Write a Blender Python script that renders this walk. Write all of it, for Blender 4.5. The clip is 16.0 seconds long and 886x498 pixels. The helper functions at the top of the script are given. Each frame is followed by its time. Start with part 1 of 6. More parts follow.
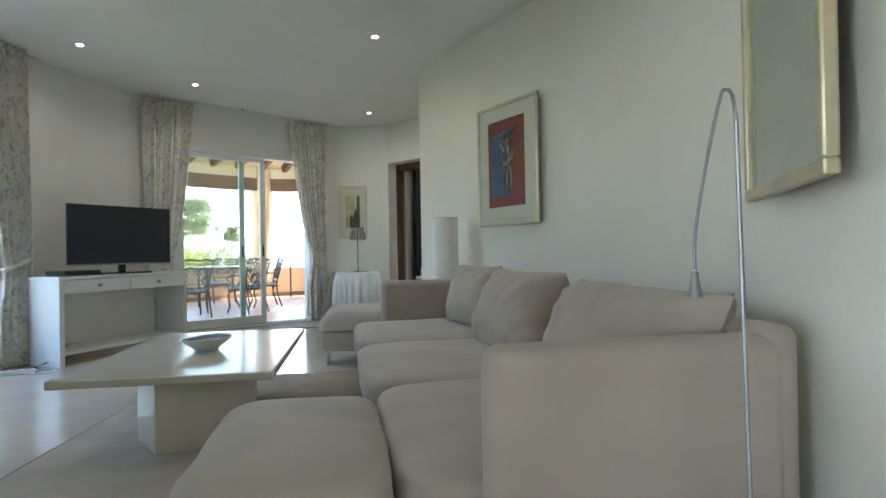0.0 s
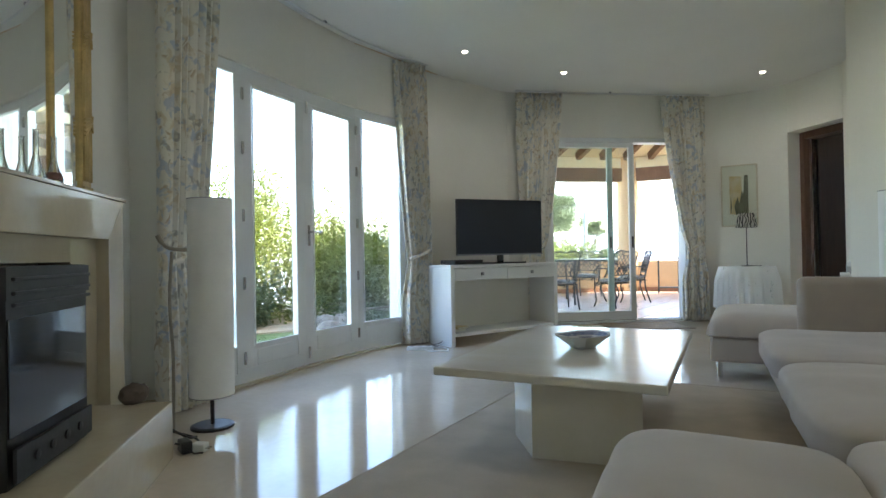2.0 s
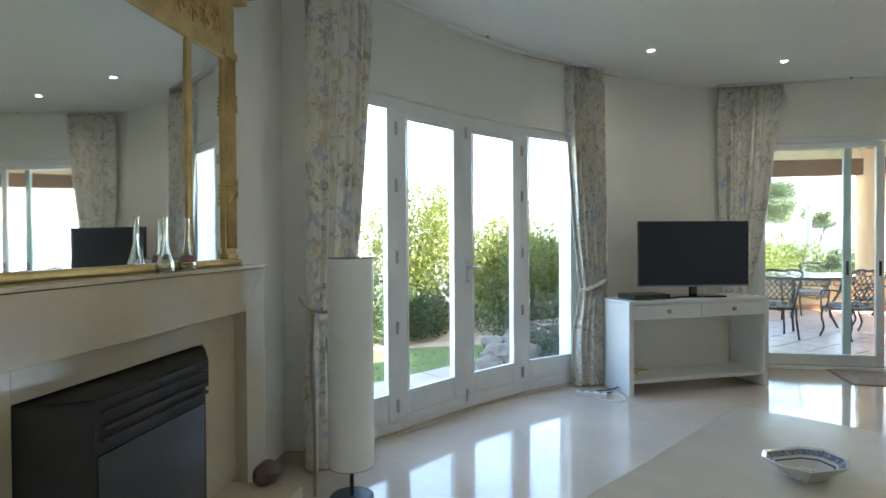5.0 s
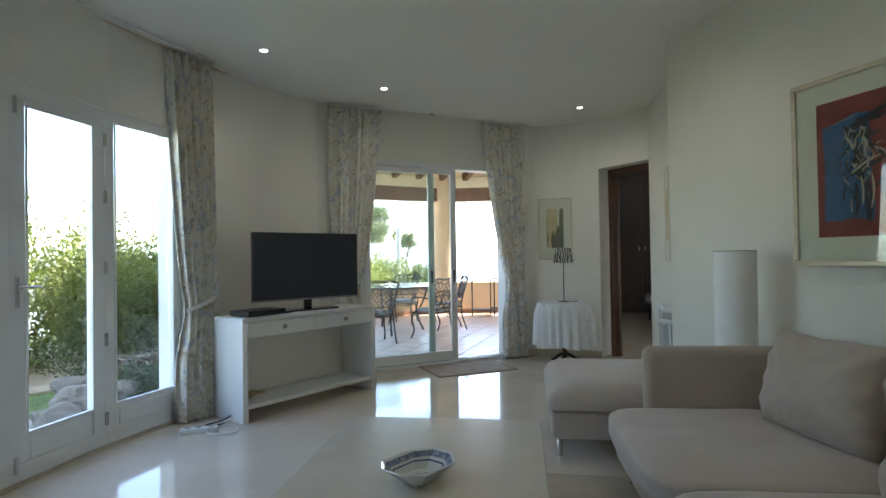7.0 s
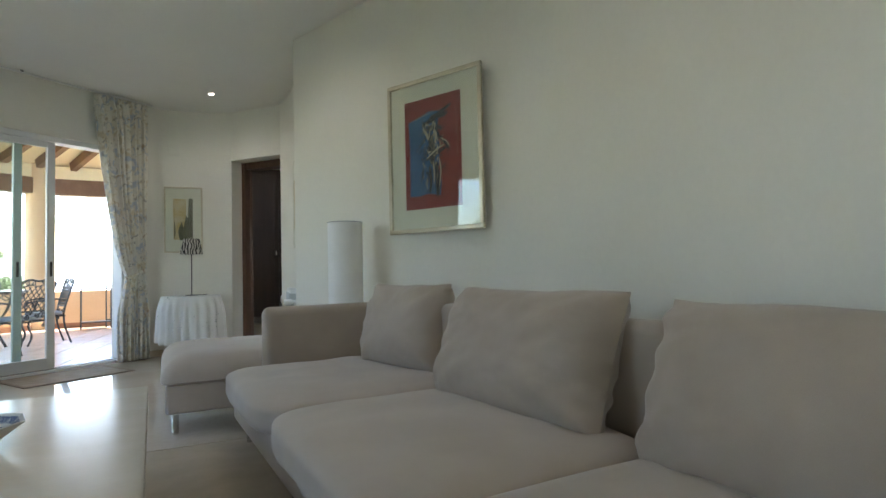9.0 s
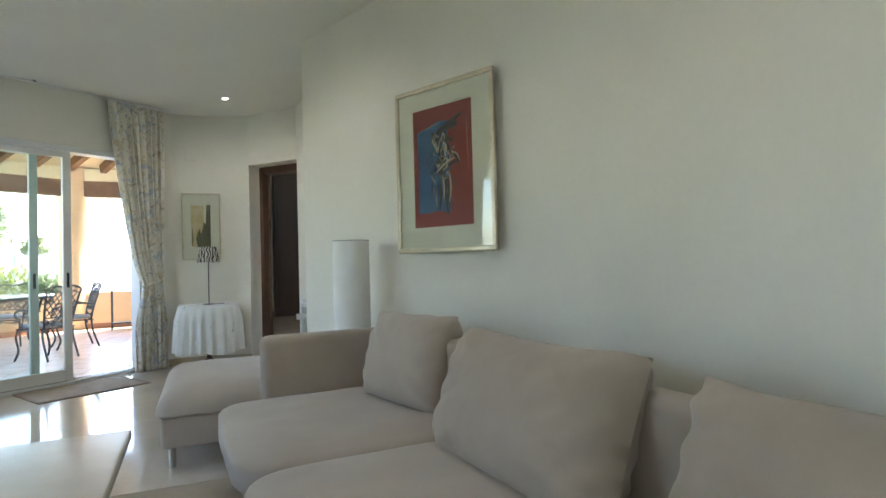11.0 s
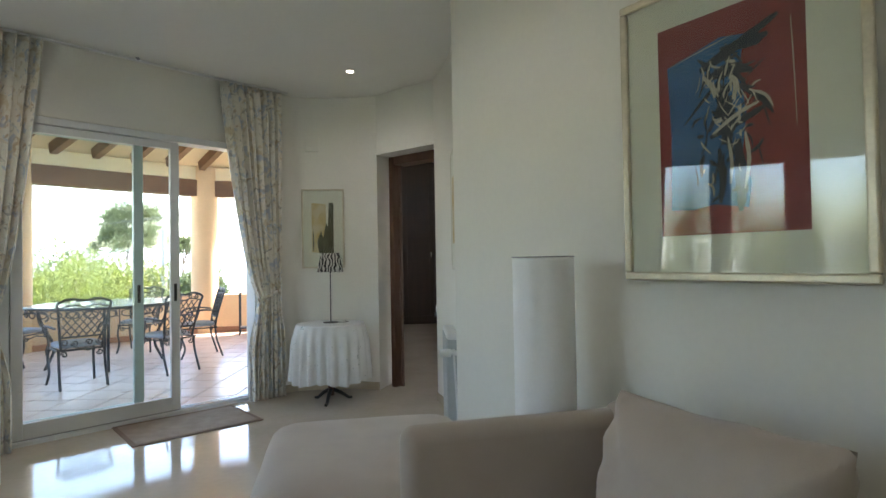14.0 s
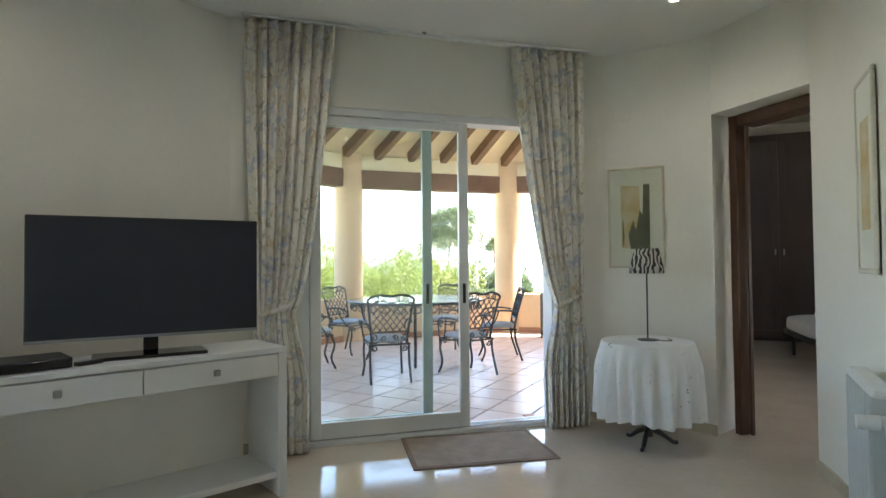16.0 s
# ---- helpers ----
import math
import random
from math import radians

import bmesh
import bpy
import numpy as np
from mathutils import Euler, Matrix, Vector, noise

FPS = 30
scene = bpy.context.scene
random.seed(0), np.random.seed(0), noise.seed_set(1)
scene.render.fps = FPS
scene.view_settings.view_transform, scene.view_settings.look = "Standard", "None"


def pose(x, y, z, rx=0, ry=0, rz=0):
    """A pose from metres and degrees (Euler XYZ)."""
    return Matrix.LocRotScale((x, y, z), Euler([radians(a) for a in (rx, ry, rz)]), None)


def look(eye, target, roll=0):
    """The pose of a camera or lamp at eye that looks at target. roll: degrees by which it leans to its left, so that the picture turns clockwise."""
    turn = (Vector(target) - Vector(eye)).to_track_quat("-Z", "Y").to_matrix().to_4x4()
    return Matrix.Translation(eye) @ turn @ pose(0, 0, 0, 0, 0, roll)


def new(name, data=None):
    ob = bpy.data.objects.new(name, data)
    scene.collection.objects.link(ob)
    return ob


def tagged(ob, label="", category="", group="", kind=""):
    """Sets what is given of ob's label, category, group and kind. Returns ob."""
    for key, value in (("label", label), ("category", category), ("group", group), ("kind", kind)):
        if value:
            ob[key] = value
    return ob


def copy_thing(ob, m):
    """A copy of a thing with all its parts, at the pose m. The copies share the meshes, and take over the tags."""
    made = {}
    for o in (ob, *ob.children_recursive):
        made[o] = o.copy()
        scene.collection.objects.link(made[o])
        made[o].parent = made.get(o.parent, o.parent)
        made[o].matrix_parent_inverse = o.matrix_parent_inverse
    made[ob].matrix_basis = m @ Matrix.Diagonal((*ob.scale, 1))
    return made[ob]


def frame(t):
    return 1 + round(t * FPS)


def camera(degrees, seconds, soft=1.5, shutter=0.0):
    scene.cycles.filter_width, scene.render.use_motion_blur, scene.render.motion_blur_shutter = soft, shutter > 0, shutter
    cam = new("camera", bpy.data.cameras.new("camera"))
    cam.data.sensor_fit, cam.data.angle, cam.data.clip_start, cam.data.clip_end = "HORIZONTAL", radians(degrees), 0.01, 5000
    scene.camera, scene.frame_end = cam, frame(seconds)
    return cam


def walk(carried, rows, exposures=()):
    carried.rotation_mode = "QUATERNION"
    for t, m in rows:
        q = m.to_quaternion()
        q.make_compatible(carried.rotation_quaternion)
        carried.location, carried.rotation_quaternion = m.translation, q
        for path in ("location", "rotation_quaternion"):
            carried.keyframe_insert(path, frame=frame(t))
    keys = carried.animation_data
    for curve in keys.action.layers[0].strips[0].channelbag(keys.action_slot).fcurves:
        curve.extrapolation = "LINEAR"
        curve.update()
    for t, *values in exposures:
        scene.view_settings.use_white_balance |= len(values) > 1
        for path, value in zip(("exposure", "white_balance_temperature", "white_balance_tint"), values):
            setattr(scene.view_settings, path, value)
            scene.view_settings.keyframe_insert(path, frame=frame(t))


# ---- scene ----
cam = camera(76.7, 16.0)
PATH = [
    (0, (0.446, 0.209, 0.98), (0.611, 2.202, 0.995), -1.0),
    (0.5, (0.526, 0.378, 0.861), (0.502, 2.377, 0.872), -0.8),
    (1, (0.508, 0.543, 0.808), (0.338, 2.535, 0.817), -0.7),
    (1.5, (0.365, 0.629, 0.923), (-0.149, 2.562, 0.908), -1.0),
    (2, (0.214, 0.713, 0.941), (-0.815, 2.428, 0.959), -1.0),
    (2.5, (0.204, 0.75, 1.05), (-1.23, 2.144, 1.063), -1.05),
    (3, (0.228, 0.767, 1.131), (-1.437, 1.874, 1.144), -1.25),
    (3.2, (0.24, 0.789, 1.152), (-1.483, 1.804, 1.162), -1.2),
    (5.3, (0.019, 1.297, 1.359), (-1.396, 2.71, 1.341), -0.2),
    (5.5, (-0.001, 1.362, 1.351), (-1.321, 2.864, 1.342), -0.2),
    (6, (-0.074, 1.487, 1.324), (-1.161, 3.165, 1.329), -0.3),
    (6.5, (-0.122, 1.547, 1.31), (-0.885, 3.395, 1.324), -0.5),
    (7, (-0.144, 1.571, 1.285), (-0.558, 3.528, 1.316), -0.9),
    (7.5, (-0.13, 1.557, 1.246), (-0.148, 3.556, 1.293), -1.0),
    (8, (-0.102, 1.502, 1.188), (0.233, 3.473, 1.241), -1.1),
    (8.5, (-0.08, 1.463, 1.09), (0.532, 3.366, 1.15), -1.3),
    (9, (-0.03, 1.466, 0.957), (0.765, 3.3, 1.031), -1.3),
    (9.2, (-0.034, 1.444, 0.923), (0.818, 3.252, 0.989), -1.5),
    (11.3, (0.223, 1.749, 1.198), (0.84, 3.651, 1.238), -1.4),
    (11.5, (0.19, 1.816, 1.218), (0.76, 3.732, 1.263), -1.3),
    (12, (0.119, 2.007, 1.255), (0.637, 3.938, 1.301), -1.1),
    (12.5, (0.116, 2.299, 1.279), (0.589, 4.242, 1.324), -1.1),
    (13, (0.085, 2.6, 1.294), (0.484, 4.559, 1.34), -1.0),
    (13.5, (0.079, 2.862, 1.275), (0.452, 4.827, 1.322), -0.9),
    (14, (0.204, 3.173, 1.291), (0.479, 5.154, 1.332), -1.0),
    (14.5, (0.27, 3.46, 1.33), (0.219, 5.459, 1.365), -0.6),
    (14.8, (0.214, 3.618, 1.335), (0.049, 5.611, 1.369), -0.2),
    (15, (0.212, 3.747, 1.314), (-0.056, 5.728, 1.357), -0.6),
    (15.5, (0.128, 4.005, 1.302), (-0.391, 5.936, 1.347), -0.6),
    (16, (0.069, 4.281, 1.284), (-0.698, 6.127, 1.336), -0.5),
]
walk(cam, [(t, look(eye, target, roll)) for t, eye, target, roll in PATH],
     exposures=[(0.0, 4.21, 6450, 12), (1.0, 4.11, 6450, 11), (1.5, 4.06, 6550, 12), (3.0, 4.01, 6500, 11), (5.5, 4.16, 6500, 12), (6.0, 3.94, 6500, 12), (7.0, 3.7, 6500, 12), (9.0, 4.03, 6650, 13), (11.5, 4.34, 6650, 12), (12.5, 4.04, 6700, 13), (13.5, 3.94, 6750, 14), (14.5, 3.92, 6750, 15), (15.0, 3.92, 6700, 14), (16.0, 4.02, 6750, 13)])

# ---- world, sun, large lights ----
world = bpy.data.worlds.new("world")
scene.world = world
world.use_nodes = True
wn, wl = world.node_tree.nodes, world.node_tree.links
sky = wn.new("ShaderNodeTexSky")
sky.sky_type, sky.sun_disc = "NISHITA", False
sky.sun_elevation, sky.sun_rotation = radians(52), radians(55)
sky.air_density, sky.dust_density, sky.ozone_density = 1.0, 1.6, 1.2
wl.new(sky.outputs[0], wn["Background"].inputs[0])
wn["Background"].inputs[1].default_value = 0.12
SUN_DIR = Vector((math.sin(radians(55)) * math.cos(radians(52)), math.cos(radians(55)) * math.cos(radians(52)), math.sin(radians(52))))
sun = new("sun", bpy.data.lights.new("sun", "SUN"))
sun.data.energy, sun.data.angle, sun.data.color = 3.0, radians(0.5), (1.0, 0.95, 0.87)
sun.matrix_world = look(SUN_DIR * 30, (0, 0, 0))
window_lamp = new("west_window_daylight", bpy.data.lights.new("west_window_daylight", "AREA"))
window_lamp.data.shape, window_lamp.data.size, window_lamp.data.size_y = "RECTANGLE", 2.2, 2.2
window_lamp.data.energy, window_lamp.data.color = 1.7, (0.74, 0.87, 1.0)
window_lamp.matrix_world = look((-3.06, -2.12, 1.25), (0.0, -1.6, 1.2))

SPOT_POWER = 0.95


# ---- materials ----
def mat(name, colour, rough=0.5, metal=0.0, var=0.12, scale=6.0, fine=60.0, bump=0.15, colour2=None, spec=0.5, sheen=0.0, coat=0.0, vary=0.0, stretch=(1, 1, 1), depth=0.004):
    """A surface with a coarse and a fine variation of colour, roughness and relief, in metres of the world."""
    m = bpy.data.materials.new(name)
    m.use_nodes = True
    n, l = m.node_tree.nodes, m.node_tree.links
    b = n["Principled BSDF"]
    b.inputs["Metallic"].default_value = metal
    b.inputs["Specular IOR Level"].default_value = spec
    b.inputs["Sheen Weight"].default_value = sheen
    b.inputs["Coat Weight"].default_value = coat
    b.inputs["Coat Roughness"].default_value = 0.05
    geo = n.new("ShaderNodeNewGeometry")
    mp = n.new("ShaderNodeMapping")
    mp.inputs["Scale"].default_value = stretch
    l.new(geo.outputs["Position"], mp.inputs["Vector"])
    a = n.new("ShaderNodeTexNoise")
    a.inputs["Scale"].default_value, a.inputs["Detail"].default_value = scale, 6
    f = n.new("ShaderNodeTexNoise")
    f.inputs["Scale"].default_value, f.inputs["Detail"].default_value = fine, 3
    l.new(mp.outputs[0], a.inputs["Vector"])
    l.new(mp.outputs[0], f.inputs["Vector"])
    mix = n.new("ShaderNodeMix")
    mix.data_type = "RGBA"
    c2 = colour2 or [c * (1 - var) for c in colour]
    mix.inputs[6].default_value, mix.inputs[7].default_value = (*colour, 1), (*c2, 1)
    ramp = n.new("ShaderNodeMapRange")
    ramp.inputs["From Min"].default_value, ramp.inputs["From Max"].default_value = 0.35, 0.65
    l.new(a.outputs[0], ramp.inputs["Value"])
    l.new(ramp.outputs[0], mix.inputs[0])
    mul = n.new("ShaderNodeMix")
    mul.data_type, mul.blend_type = "RGBA", "MULTIPLY"
    mul.inputs[0].default_value = 1.0
    tone = n.new("ShaderNodeMapRange")
    tone.inputs["To Min"].default_value, tone.inputs["To Max"].default_value = 1 - var * 0.8, 1 + var * 0.5
    l.new(f.outputs[0], tone.inputs["Value"])
    l.new(mix.outputs[2], mul.inputs[6])
    l.new(tone.outputs[0], mul.inputs[7])
    out = mul.outputs[2]
    if vary:
        info = n.new("ShaderNodeObjectInfo")
        hsv = n.new("ShaderNodeHueSaturation")
        vr = n.new("ShaderNodeMapRange")
        vr.inputs["To Min"].default_value, vr.inputs["To Max"].default_value = 1 - vary, 1 + vary
        l.new(info.outputs["Random"], vr.inputs["Value"])
        l.new(vr.outputs[0], hsv.inputs["Value"])
        l.new(out, hsv.inputs["Color"])
        out = hsv.outputs[0]
    l.new(out, b.inputs["Base Color"])
    rr = n.new("ShaderNodeMapRange")
    rr.inputs["To Min"].default_value, rr.inputs["To Max"].default_value = max(0.02, rough * 0.8), min(1, rough * 1.2)
    l.new(a.outputs[0], rr.inputs["Value"])
    l.new(rr.outputs[0], b.inputs["Roughness"])
    if bump:
        bp = n.new("ShaderNodeBump")
        bp.inputs["Strength"].default_value, bp.inputs["Distance"].default_value = bump, depth
        l.new(f.outputs[0], bp.inputs["Height"])
        l.new(bp.outputs[0], b.inputs["Normal"])
    return m


def glass(name, tint=(0.97, 0.99, 0.98), gloss=1.0):
    """Thin pane: clear straight through, mirror-like by Fresnel."""
    m = bpy.data.materials.new(name)
    m.use_nodes = True
    n, l = m.node_tree.nodes, m.node_tree.links
    tr, gl, mx, fr = n.new("ShaderNodeBsdfTransparent"), n.new("ShaderNodeBsdfGlossy"), n.new("ShaderNodeMixShader"), n.new("ShaderNodeLayerWeight")
    tr.inputs[0].default_value = (*tint, 1)
    gl.inputs["Roughness"].default_value = 0.01
    gl.inputs[0].default_value = (gloss, gloss, gloss, 1)
    fr.inputs[0].default_value = 0.5
    pw, sc = n.new("ShaderNodeMath"), n.new("ShaderNodeMath")
    pw.operation, sc.operation = "POWER", "MULTIPLY_ADD"
    pw.inputs[1].default_value, sc.inputs[1].default_value, sc.inputs[2].default_value = 5.0, 0.9, 0.045
    l.new(fr.outputs["Facing"], pw.inputs[0])
    l.new(pw.outputs[0], sc.inputs[0])
    l.new(sc.outputs[0], mx.inputs[0])
    l.new(tr.outputs[0], mx.inputs[1])
    l.new(gl.outputs[0], mx.inputs[2])
    l.new(mx.outputs[0], n["Material Output"].inputs[0])
    return m


def glow(name, colour, strength):
    m = bpy.data.materials.new(name)
    m.use_nodes = True
    b = m.node_tree.nodes["Principled BSDF"]
    b.inputs["Base Color"].default_value = (*colour, 1)
    b.inputs["Emission Color"].default_value = (*colour, 1)
    b.inputs["Emission Strength"].default_value = strength
    return m


def thin_sheet(m):
    """Lets part of the light pass, as thin leaves do."""
    n, l = m.node_tree.nodes, m.node_tree.links
    b = n["Principled BSDF"]
    tl, mx = n.new("ShaderNodeBsdfTranslucent"), n.new("ShaderNodeMixShader")
    mx.inputs[0].default_value = 0.35
    l.new(b.inputs["Base Color"].links[0].from_socket, tl.inputs[0])
    l.new(b.outputs[0], mx.inputs[1])
    l.new(tl.outputs[0], mx.inputs[2])
    l.new(mx.outputs[0], n["Material Output"].inputs[0])


def printed(name, ground, inks, scale=14.0, rough=0.9, bump=0.3):
    """Woven cloth printed with loose blotches in a few inks."""
    m = mat(name, ground, rough, var=0.1, scale=3, fine=300, bump=bump, sheen=0.2, depth=0.001)
    n, l = m.node_tree.nodes, m.node_tree.links
    b = n["Principled BSDF"]
    out = b.inputs["Base Color"].links[0].from_socket
    geo = n.new("ShaderNodeNewGeometry")
    for i, (ink, low, high) in enumerate(inks):
        mp = n.new("ShaderNodeMapping")
        mp.inputs["Location"].default_value = (3.7 * i, 9.1 * i, 5.3 * i)
        mp.inputs["Scale"].default_value = (1, 1, 0.8)
        t = n.new("ShaderNodeTexNoise")
        t.inputs["Scale"].default_value, t.inputs["Detail"].default_value, t.inputs["Distortion"].default_value = scale, 3, 1.2
        r = n.new("ShaderNodeMapRange")
        r.inputs["From Min"].default_value, r.inputs["From Max"].default_value = low, high
        mx = n.new("ShaderNodeMix")
        mx.data_type = "RGBA"
        l.new(geo.outputs["Position"], mp.inputs[0])
        l.new(mp.outputs[0], t.inputs["Vector"])
        l.new(t.outputs[0], r.inputs["Value"])
        l.new(r.outputs[0], mx.inputs[0])
        l.new(out, mx.inputs[6])
        mx.inputs[7].default_value = (*ink, 1)
        out = mx.outputs[2]
    l.new(out, b.inputs["Base Color"])
    return m


def striped(name, light, dark, scale, distortion):
    """Zebra print: warped bands of two colours."""
    m = mat(name, light, 0.7, var=0.05, bump=0.1)
    n, l = m.node_tree.nodes, m.node_tree.links
    w = n.new("ShaderNodeTexWave")
    w.inputs["Scale"].default_value, w.inputs["Distortion"].default_value, w.inputs["Detail"].default_value = scale, distortion, 1.5
    w.inputs["Detail Scale"].default_value = 1.2
    geo = n.new("ShaderNodeNewGeometry")
    l.new(geo.outputs["Position"], w.inputs["Vector"])
    r = n.new("ShaderNodeMapRange")
    r.inputs["From Min"].default_value, r.inputs["From Max"].default_value = 0.45, 0.55
    l.new(w.outputs["Fac"], r.inputs["Value"])
    mx = n.new("ShaderNodeMix")
    mx.data_type = "RGBA"
    mx.inputs[6].default_value, mx.inputs[7].default_value = (*light, 1), (*dark, 1)
    l.new(r.outputs[0], mx.inputs[0])
    l.new(mx.outputs[2], n["Principled BSDF"].inputs["Base Color"])
    return m


PLASTER = mat("cream plaster", (0.81, 0.787, 0.71), 0.85, var=0.04, scale=1.3, fine=35, bump=0.12, depth=0.003)
CEILING = mat("ceiling paint", (0.85, 0.84, 0.785), 0.9, var=0.03, scale=1.0, fine=40, bump=0.08)
MARBLE = mat("polished cream marble", (0.70, 0.61, 0.51), 0.075, var=0.1, scale=1.6, fine=22, bump=0.02, colour2=(0.61, 0.54, 0.44), spec=0.7)
STONE = mat("polished limestone", (0.60, 0.52, 0.385), 0.12, var=0.08, scale=2.5, fine=30, bump=0.02, colour2=(0.54, 0.455, 0.325), spec=0.6)
STONE_TABLE = mat("travertine table", (0.68, 0.63, 0.54), 0.2, var=0.05, scale=4, fine=40, bump=0.03, colour2=(0.64, 0.585, 0.485), stretch=(1, 2, 1))
WHITE = mat("white lacquer", (0.78, 0.78, 0.76), 0.42, var=0.04, scale=3, fine=50, bump=0.04)
SASH = mat("white window paint", (0.80, 0.81, 0.80), 0.4, var=0.05, scale=4, fine=60, bump=0.05)
ALU = mat("white aluminium", (0.78, 0.79, 0.78), 0.35, var=0.03, bump=0.02)
# Two tones of sofa canvas; the darker also carries the near arm's shade.
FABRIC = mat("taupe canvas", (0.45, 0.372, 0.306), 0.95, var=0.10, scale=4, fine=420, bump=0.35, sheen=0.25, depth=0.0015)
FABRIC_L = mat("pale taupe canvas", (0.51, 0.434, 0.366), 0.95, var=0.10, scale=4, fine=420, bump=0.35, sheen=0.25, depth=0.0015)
RUG = mat("flat woven rug", (0.50, 0.42, 0.32), 0.95, var=0.12, scale=5, fine=180, bump=0.4, depth=0.002)
CURTAIN = printed("floral curtain cloth", (0.80, 0.765, 0.67), [((0.64, 0.56, 0.41), 0.53, 0.64), ((0.49, 0.53, 0.58), 0.55, 0.63), ((0.42, 0.40, 0.35), 0.60, 0.67), ((0.52, 0.42, 0.30), 0.63, 0.69)], scale=12.5)
GOLD = mat("gilded wood", (0.70, 0.50, 0.21), 0.40, metal=0.6, var=0.25, scale=9, fine=70, bump=0.25)
SILVER = mat("champagne silver leaf", (0.66, 0.59, 0.45), 0.38, metal=0.6, var=0.15, scale=12, fine=80, bump=0.1)
CHROME = mat("brushed steel", (0.62, 0.62, 0.62), 0.25, metal=1.0, var=0.05, bump=0.03)
BLACK = mat("black enamel", (0.022, 0.021, 0.021), 0.4, var=0.2, bump=0.05)
CAST_IRON = mat("black cast iron", (0.026, 0.023, 0.022), 0.5, var=0.25, scale=8, fine=60, bump=0.12, spec=0.3)
BLACK_GLOSS = mat("black glass", (0.008, 0.009, 0.011), 0.06, var=0.1, bump=0.0, spec=0.6)
SCREEN = mat("switched-off screen", (0.026, 0.029, 0.038), 0.38, var=0.05, bump=0.0, spec=0.35)
IRON = mat("black wrought iron", (0.05, 0.06, 0.068), 0.42, metal=0.4, var=0.2, bump=0.2)
WOOD = mat("dark stained wood", (0.12, 0.055, 0.030), 0.45, var=0.25, scale=3, fine=30, bump=0.15, stretch=(6, 6, 0.7))
WARDROBE = mat("wenge wardrobe", (0.050, 0.026, 0.018), 0.4, var=0.2, scale=3, fine=30, bump=0.1, stretch=(6, 6, 0.7))
BEAM = mat("stained rafter wood", (0.20, 0.105, 0.055), 0.6, var=0.25, scale=3, fine=25, bump=0.2)
OCHRE = mat("ochre render", (0.70, 0.50, 0.30), 0.9, var=0.08, scale=1.5, fine=30, bump=0.2)
SOFFIT = mat("pale yellow soffit", (0.82, 0.70, 0.46), 0.9, var=0.05, scale=1.5, fine=30, bump=0.1)
TERRACOTTA = mat("terracotta tile", (0.58, 0.44, 0.36), 0.3, var=0.10, scale=5, fine=40, bump=0.06, colour2=(0.52, 0.39, 0.31), vary=0.06)
SKIRT = mat("terracotta skirting", (0.42, 0.20, 0.11), 0.5, var=0.15, bump=0.1)
GROUT = mat("grey grout", (0.33, 0.29, 0.25), 0.9, var=0.15, bump=0.2)
PAPER = mat("white rice paper", (0.90, 0.895, 0.87), 0.8, var=0.04, scale=8, fine=90, bump=0.2)
LINEN = printed("white cotton cloth", (0.80, 0.80, 0.78), [((0.18, 0.22, 0.20), 0.70, 0.715)], scale=26, bump=0.2)
SHEET = mat("white bed sheet", (0.78, 0.79, 0.82), 0.9, var=0.05, scale=5, fine=200, bump=0.2)
ZEBRA = striped("zebra print shade", (0.50, 0.47, 0.41), (0.02, 0.018, 0.016), 11, 9)
MATBOARD = mat("ivory mount board", (0.74, 0.735, 0.64), 0.8, var=0.03, fine=120, bump=0.03)
CERAMIC = printed("blue and white glaze", (0.70, 0.71, 0.70), [((0.07, 0.11, 0.26), 0.50, 0.56), ((0.20, 0.25, 0.36), 0.56, 0.60)], scale=38, rough=0.12, bump=0.02)
CERAMIC_B = printed("blue-grey glazed band", (0.30, 0.34, 0.42), [((0.13, 0.17, 0.27), 0.48, 0.56), ((0.5, 0.52, 0.55), 0.57, 0.62)], scale=60, rough=0.15, bump=0.02)
CERAMIC_W = mat("white glaze", (0.74, 0.74, 0.71), 0.12, var=0.06, bump=0.02)
JUTE = mat("grey brown door mat", (0.42, 0.345, 0.28), 0.95, var=0.2, scale=8, fine=160, bump=0.6)
CUSHION_B = mat("slate blue seat pad", (0.33, 0.375, 0.42), 0.9, var=0.12, bump=0.2, fine=200)
GRASS = mat("lawn", (0.085, 0.140, 0.035), 0.9, var=0.3, scale=2.5, fine=60, bump=0.8, colour2=(0.11, 0.165, 0.042), depth=0.02)
EARTH = mat("dry ground", (0.15, 0.13, 0.08), 0.95, var=0.3, scale=0.6, fine=9, bump=0.6, colour2=(0.08, 0.11, 0.035), depth=0.03)
ROCK = mat("pale rock", (0.22, 0.195, 0.16), 0.9, var=0.3, scale=6, fine=30, bump=0.6, vary=0.15)
PAVER = mat("pale limestone paving", (0.44, 0.39, 0.32), 0.85, var=0.15, scale=4, fine=35, bump=0.3, vary=0.08)
BED_SOIL = mat("pale dry soil", (0.36, 0.30, 0.20), 0.95, var=0.25, scale=3, fine=25, bump=0.7, colour2=(0.27, 0.22, 0.14), depth=0.02)
LEAF_A = mat("bright shrub leaves", (0.115, 0.150, 0.026), 0.55, var=0.3, scale=2.0, fine=30, bump=0, colour2=(0.16, 0.18, 0.035))
LEAF_B = mat("dark oleander leaves", (0.045, 0.078, 0.03), 0.5, var=0.35, scale=2.0, fine=30, bump=0, colour2=(0.062, 0.092, 0.032))
LEAF_C = mat("pine needles", (0.085, 0.12, 0.055), 0.7, var=0.35, scale=1.0, fine=12, bump=0, colour2=(0.11, 0.14, 0.06))
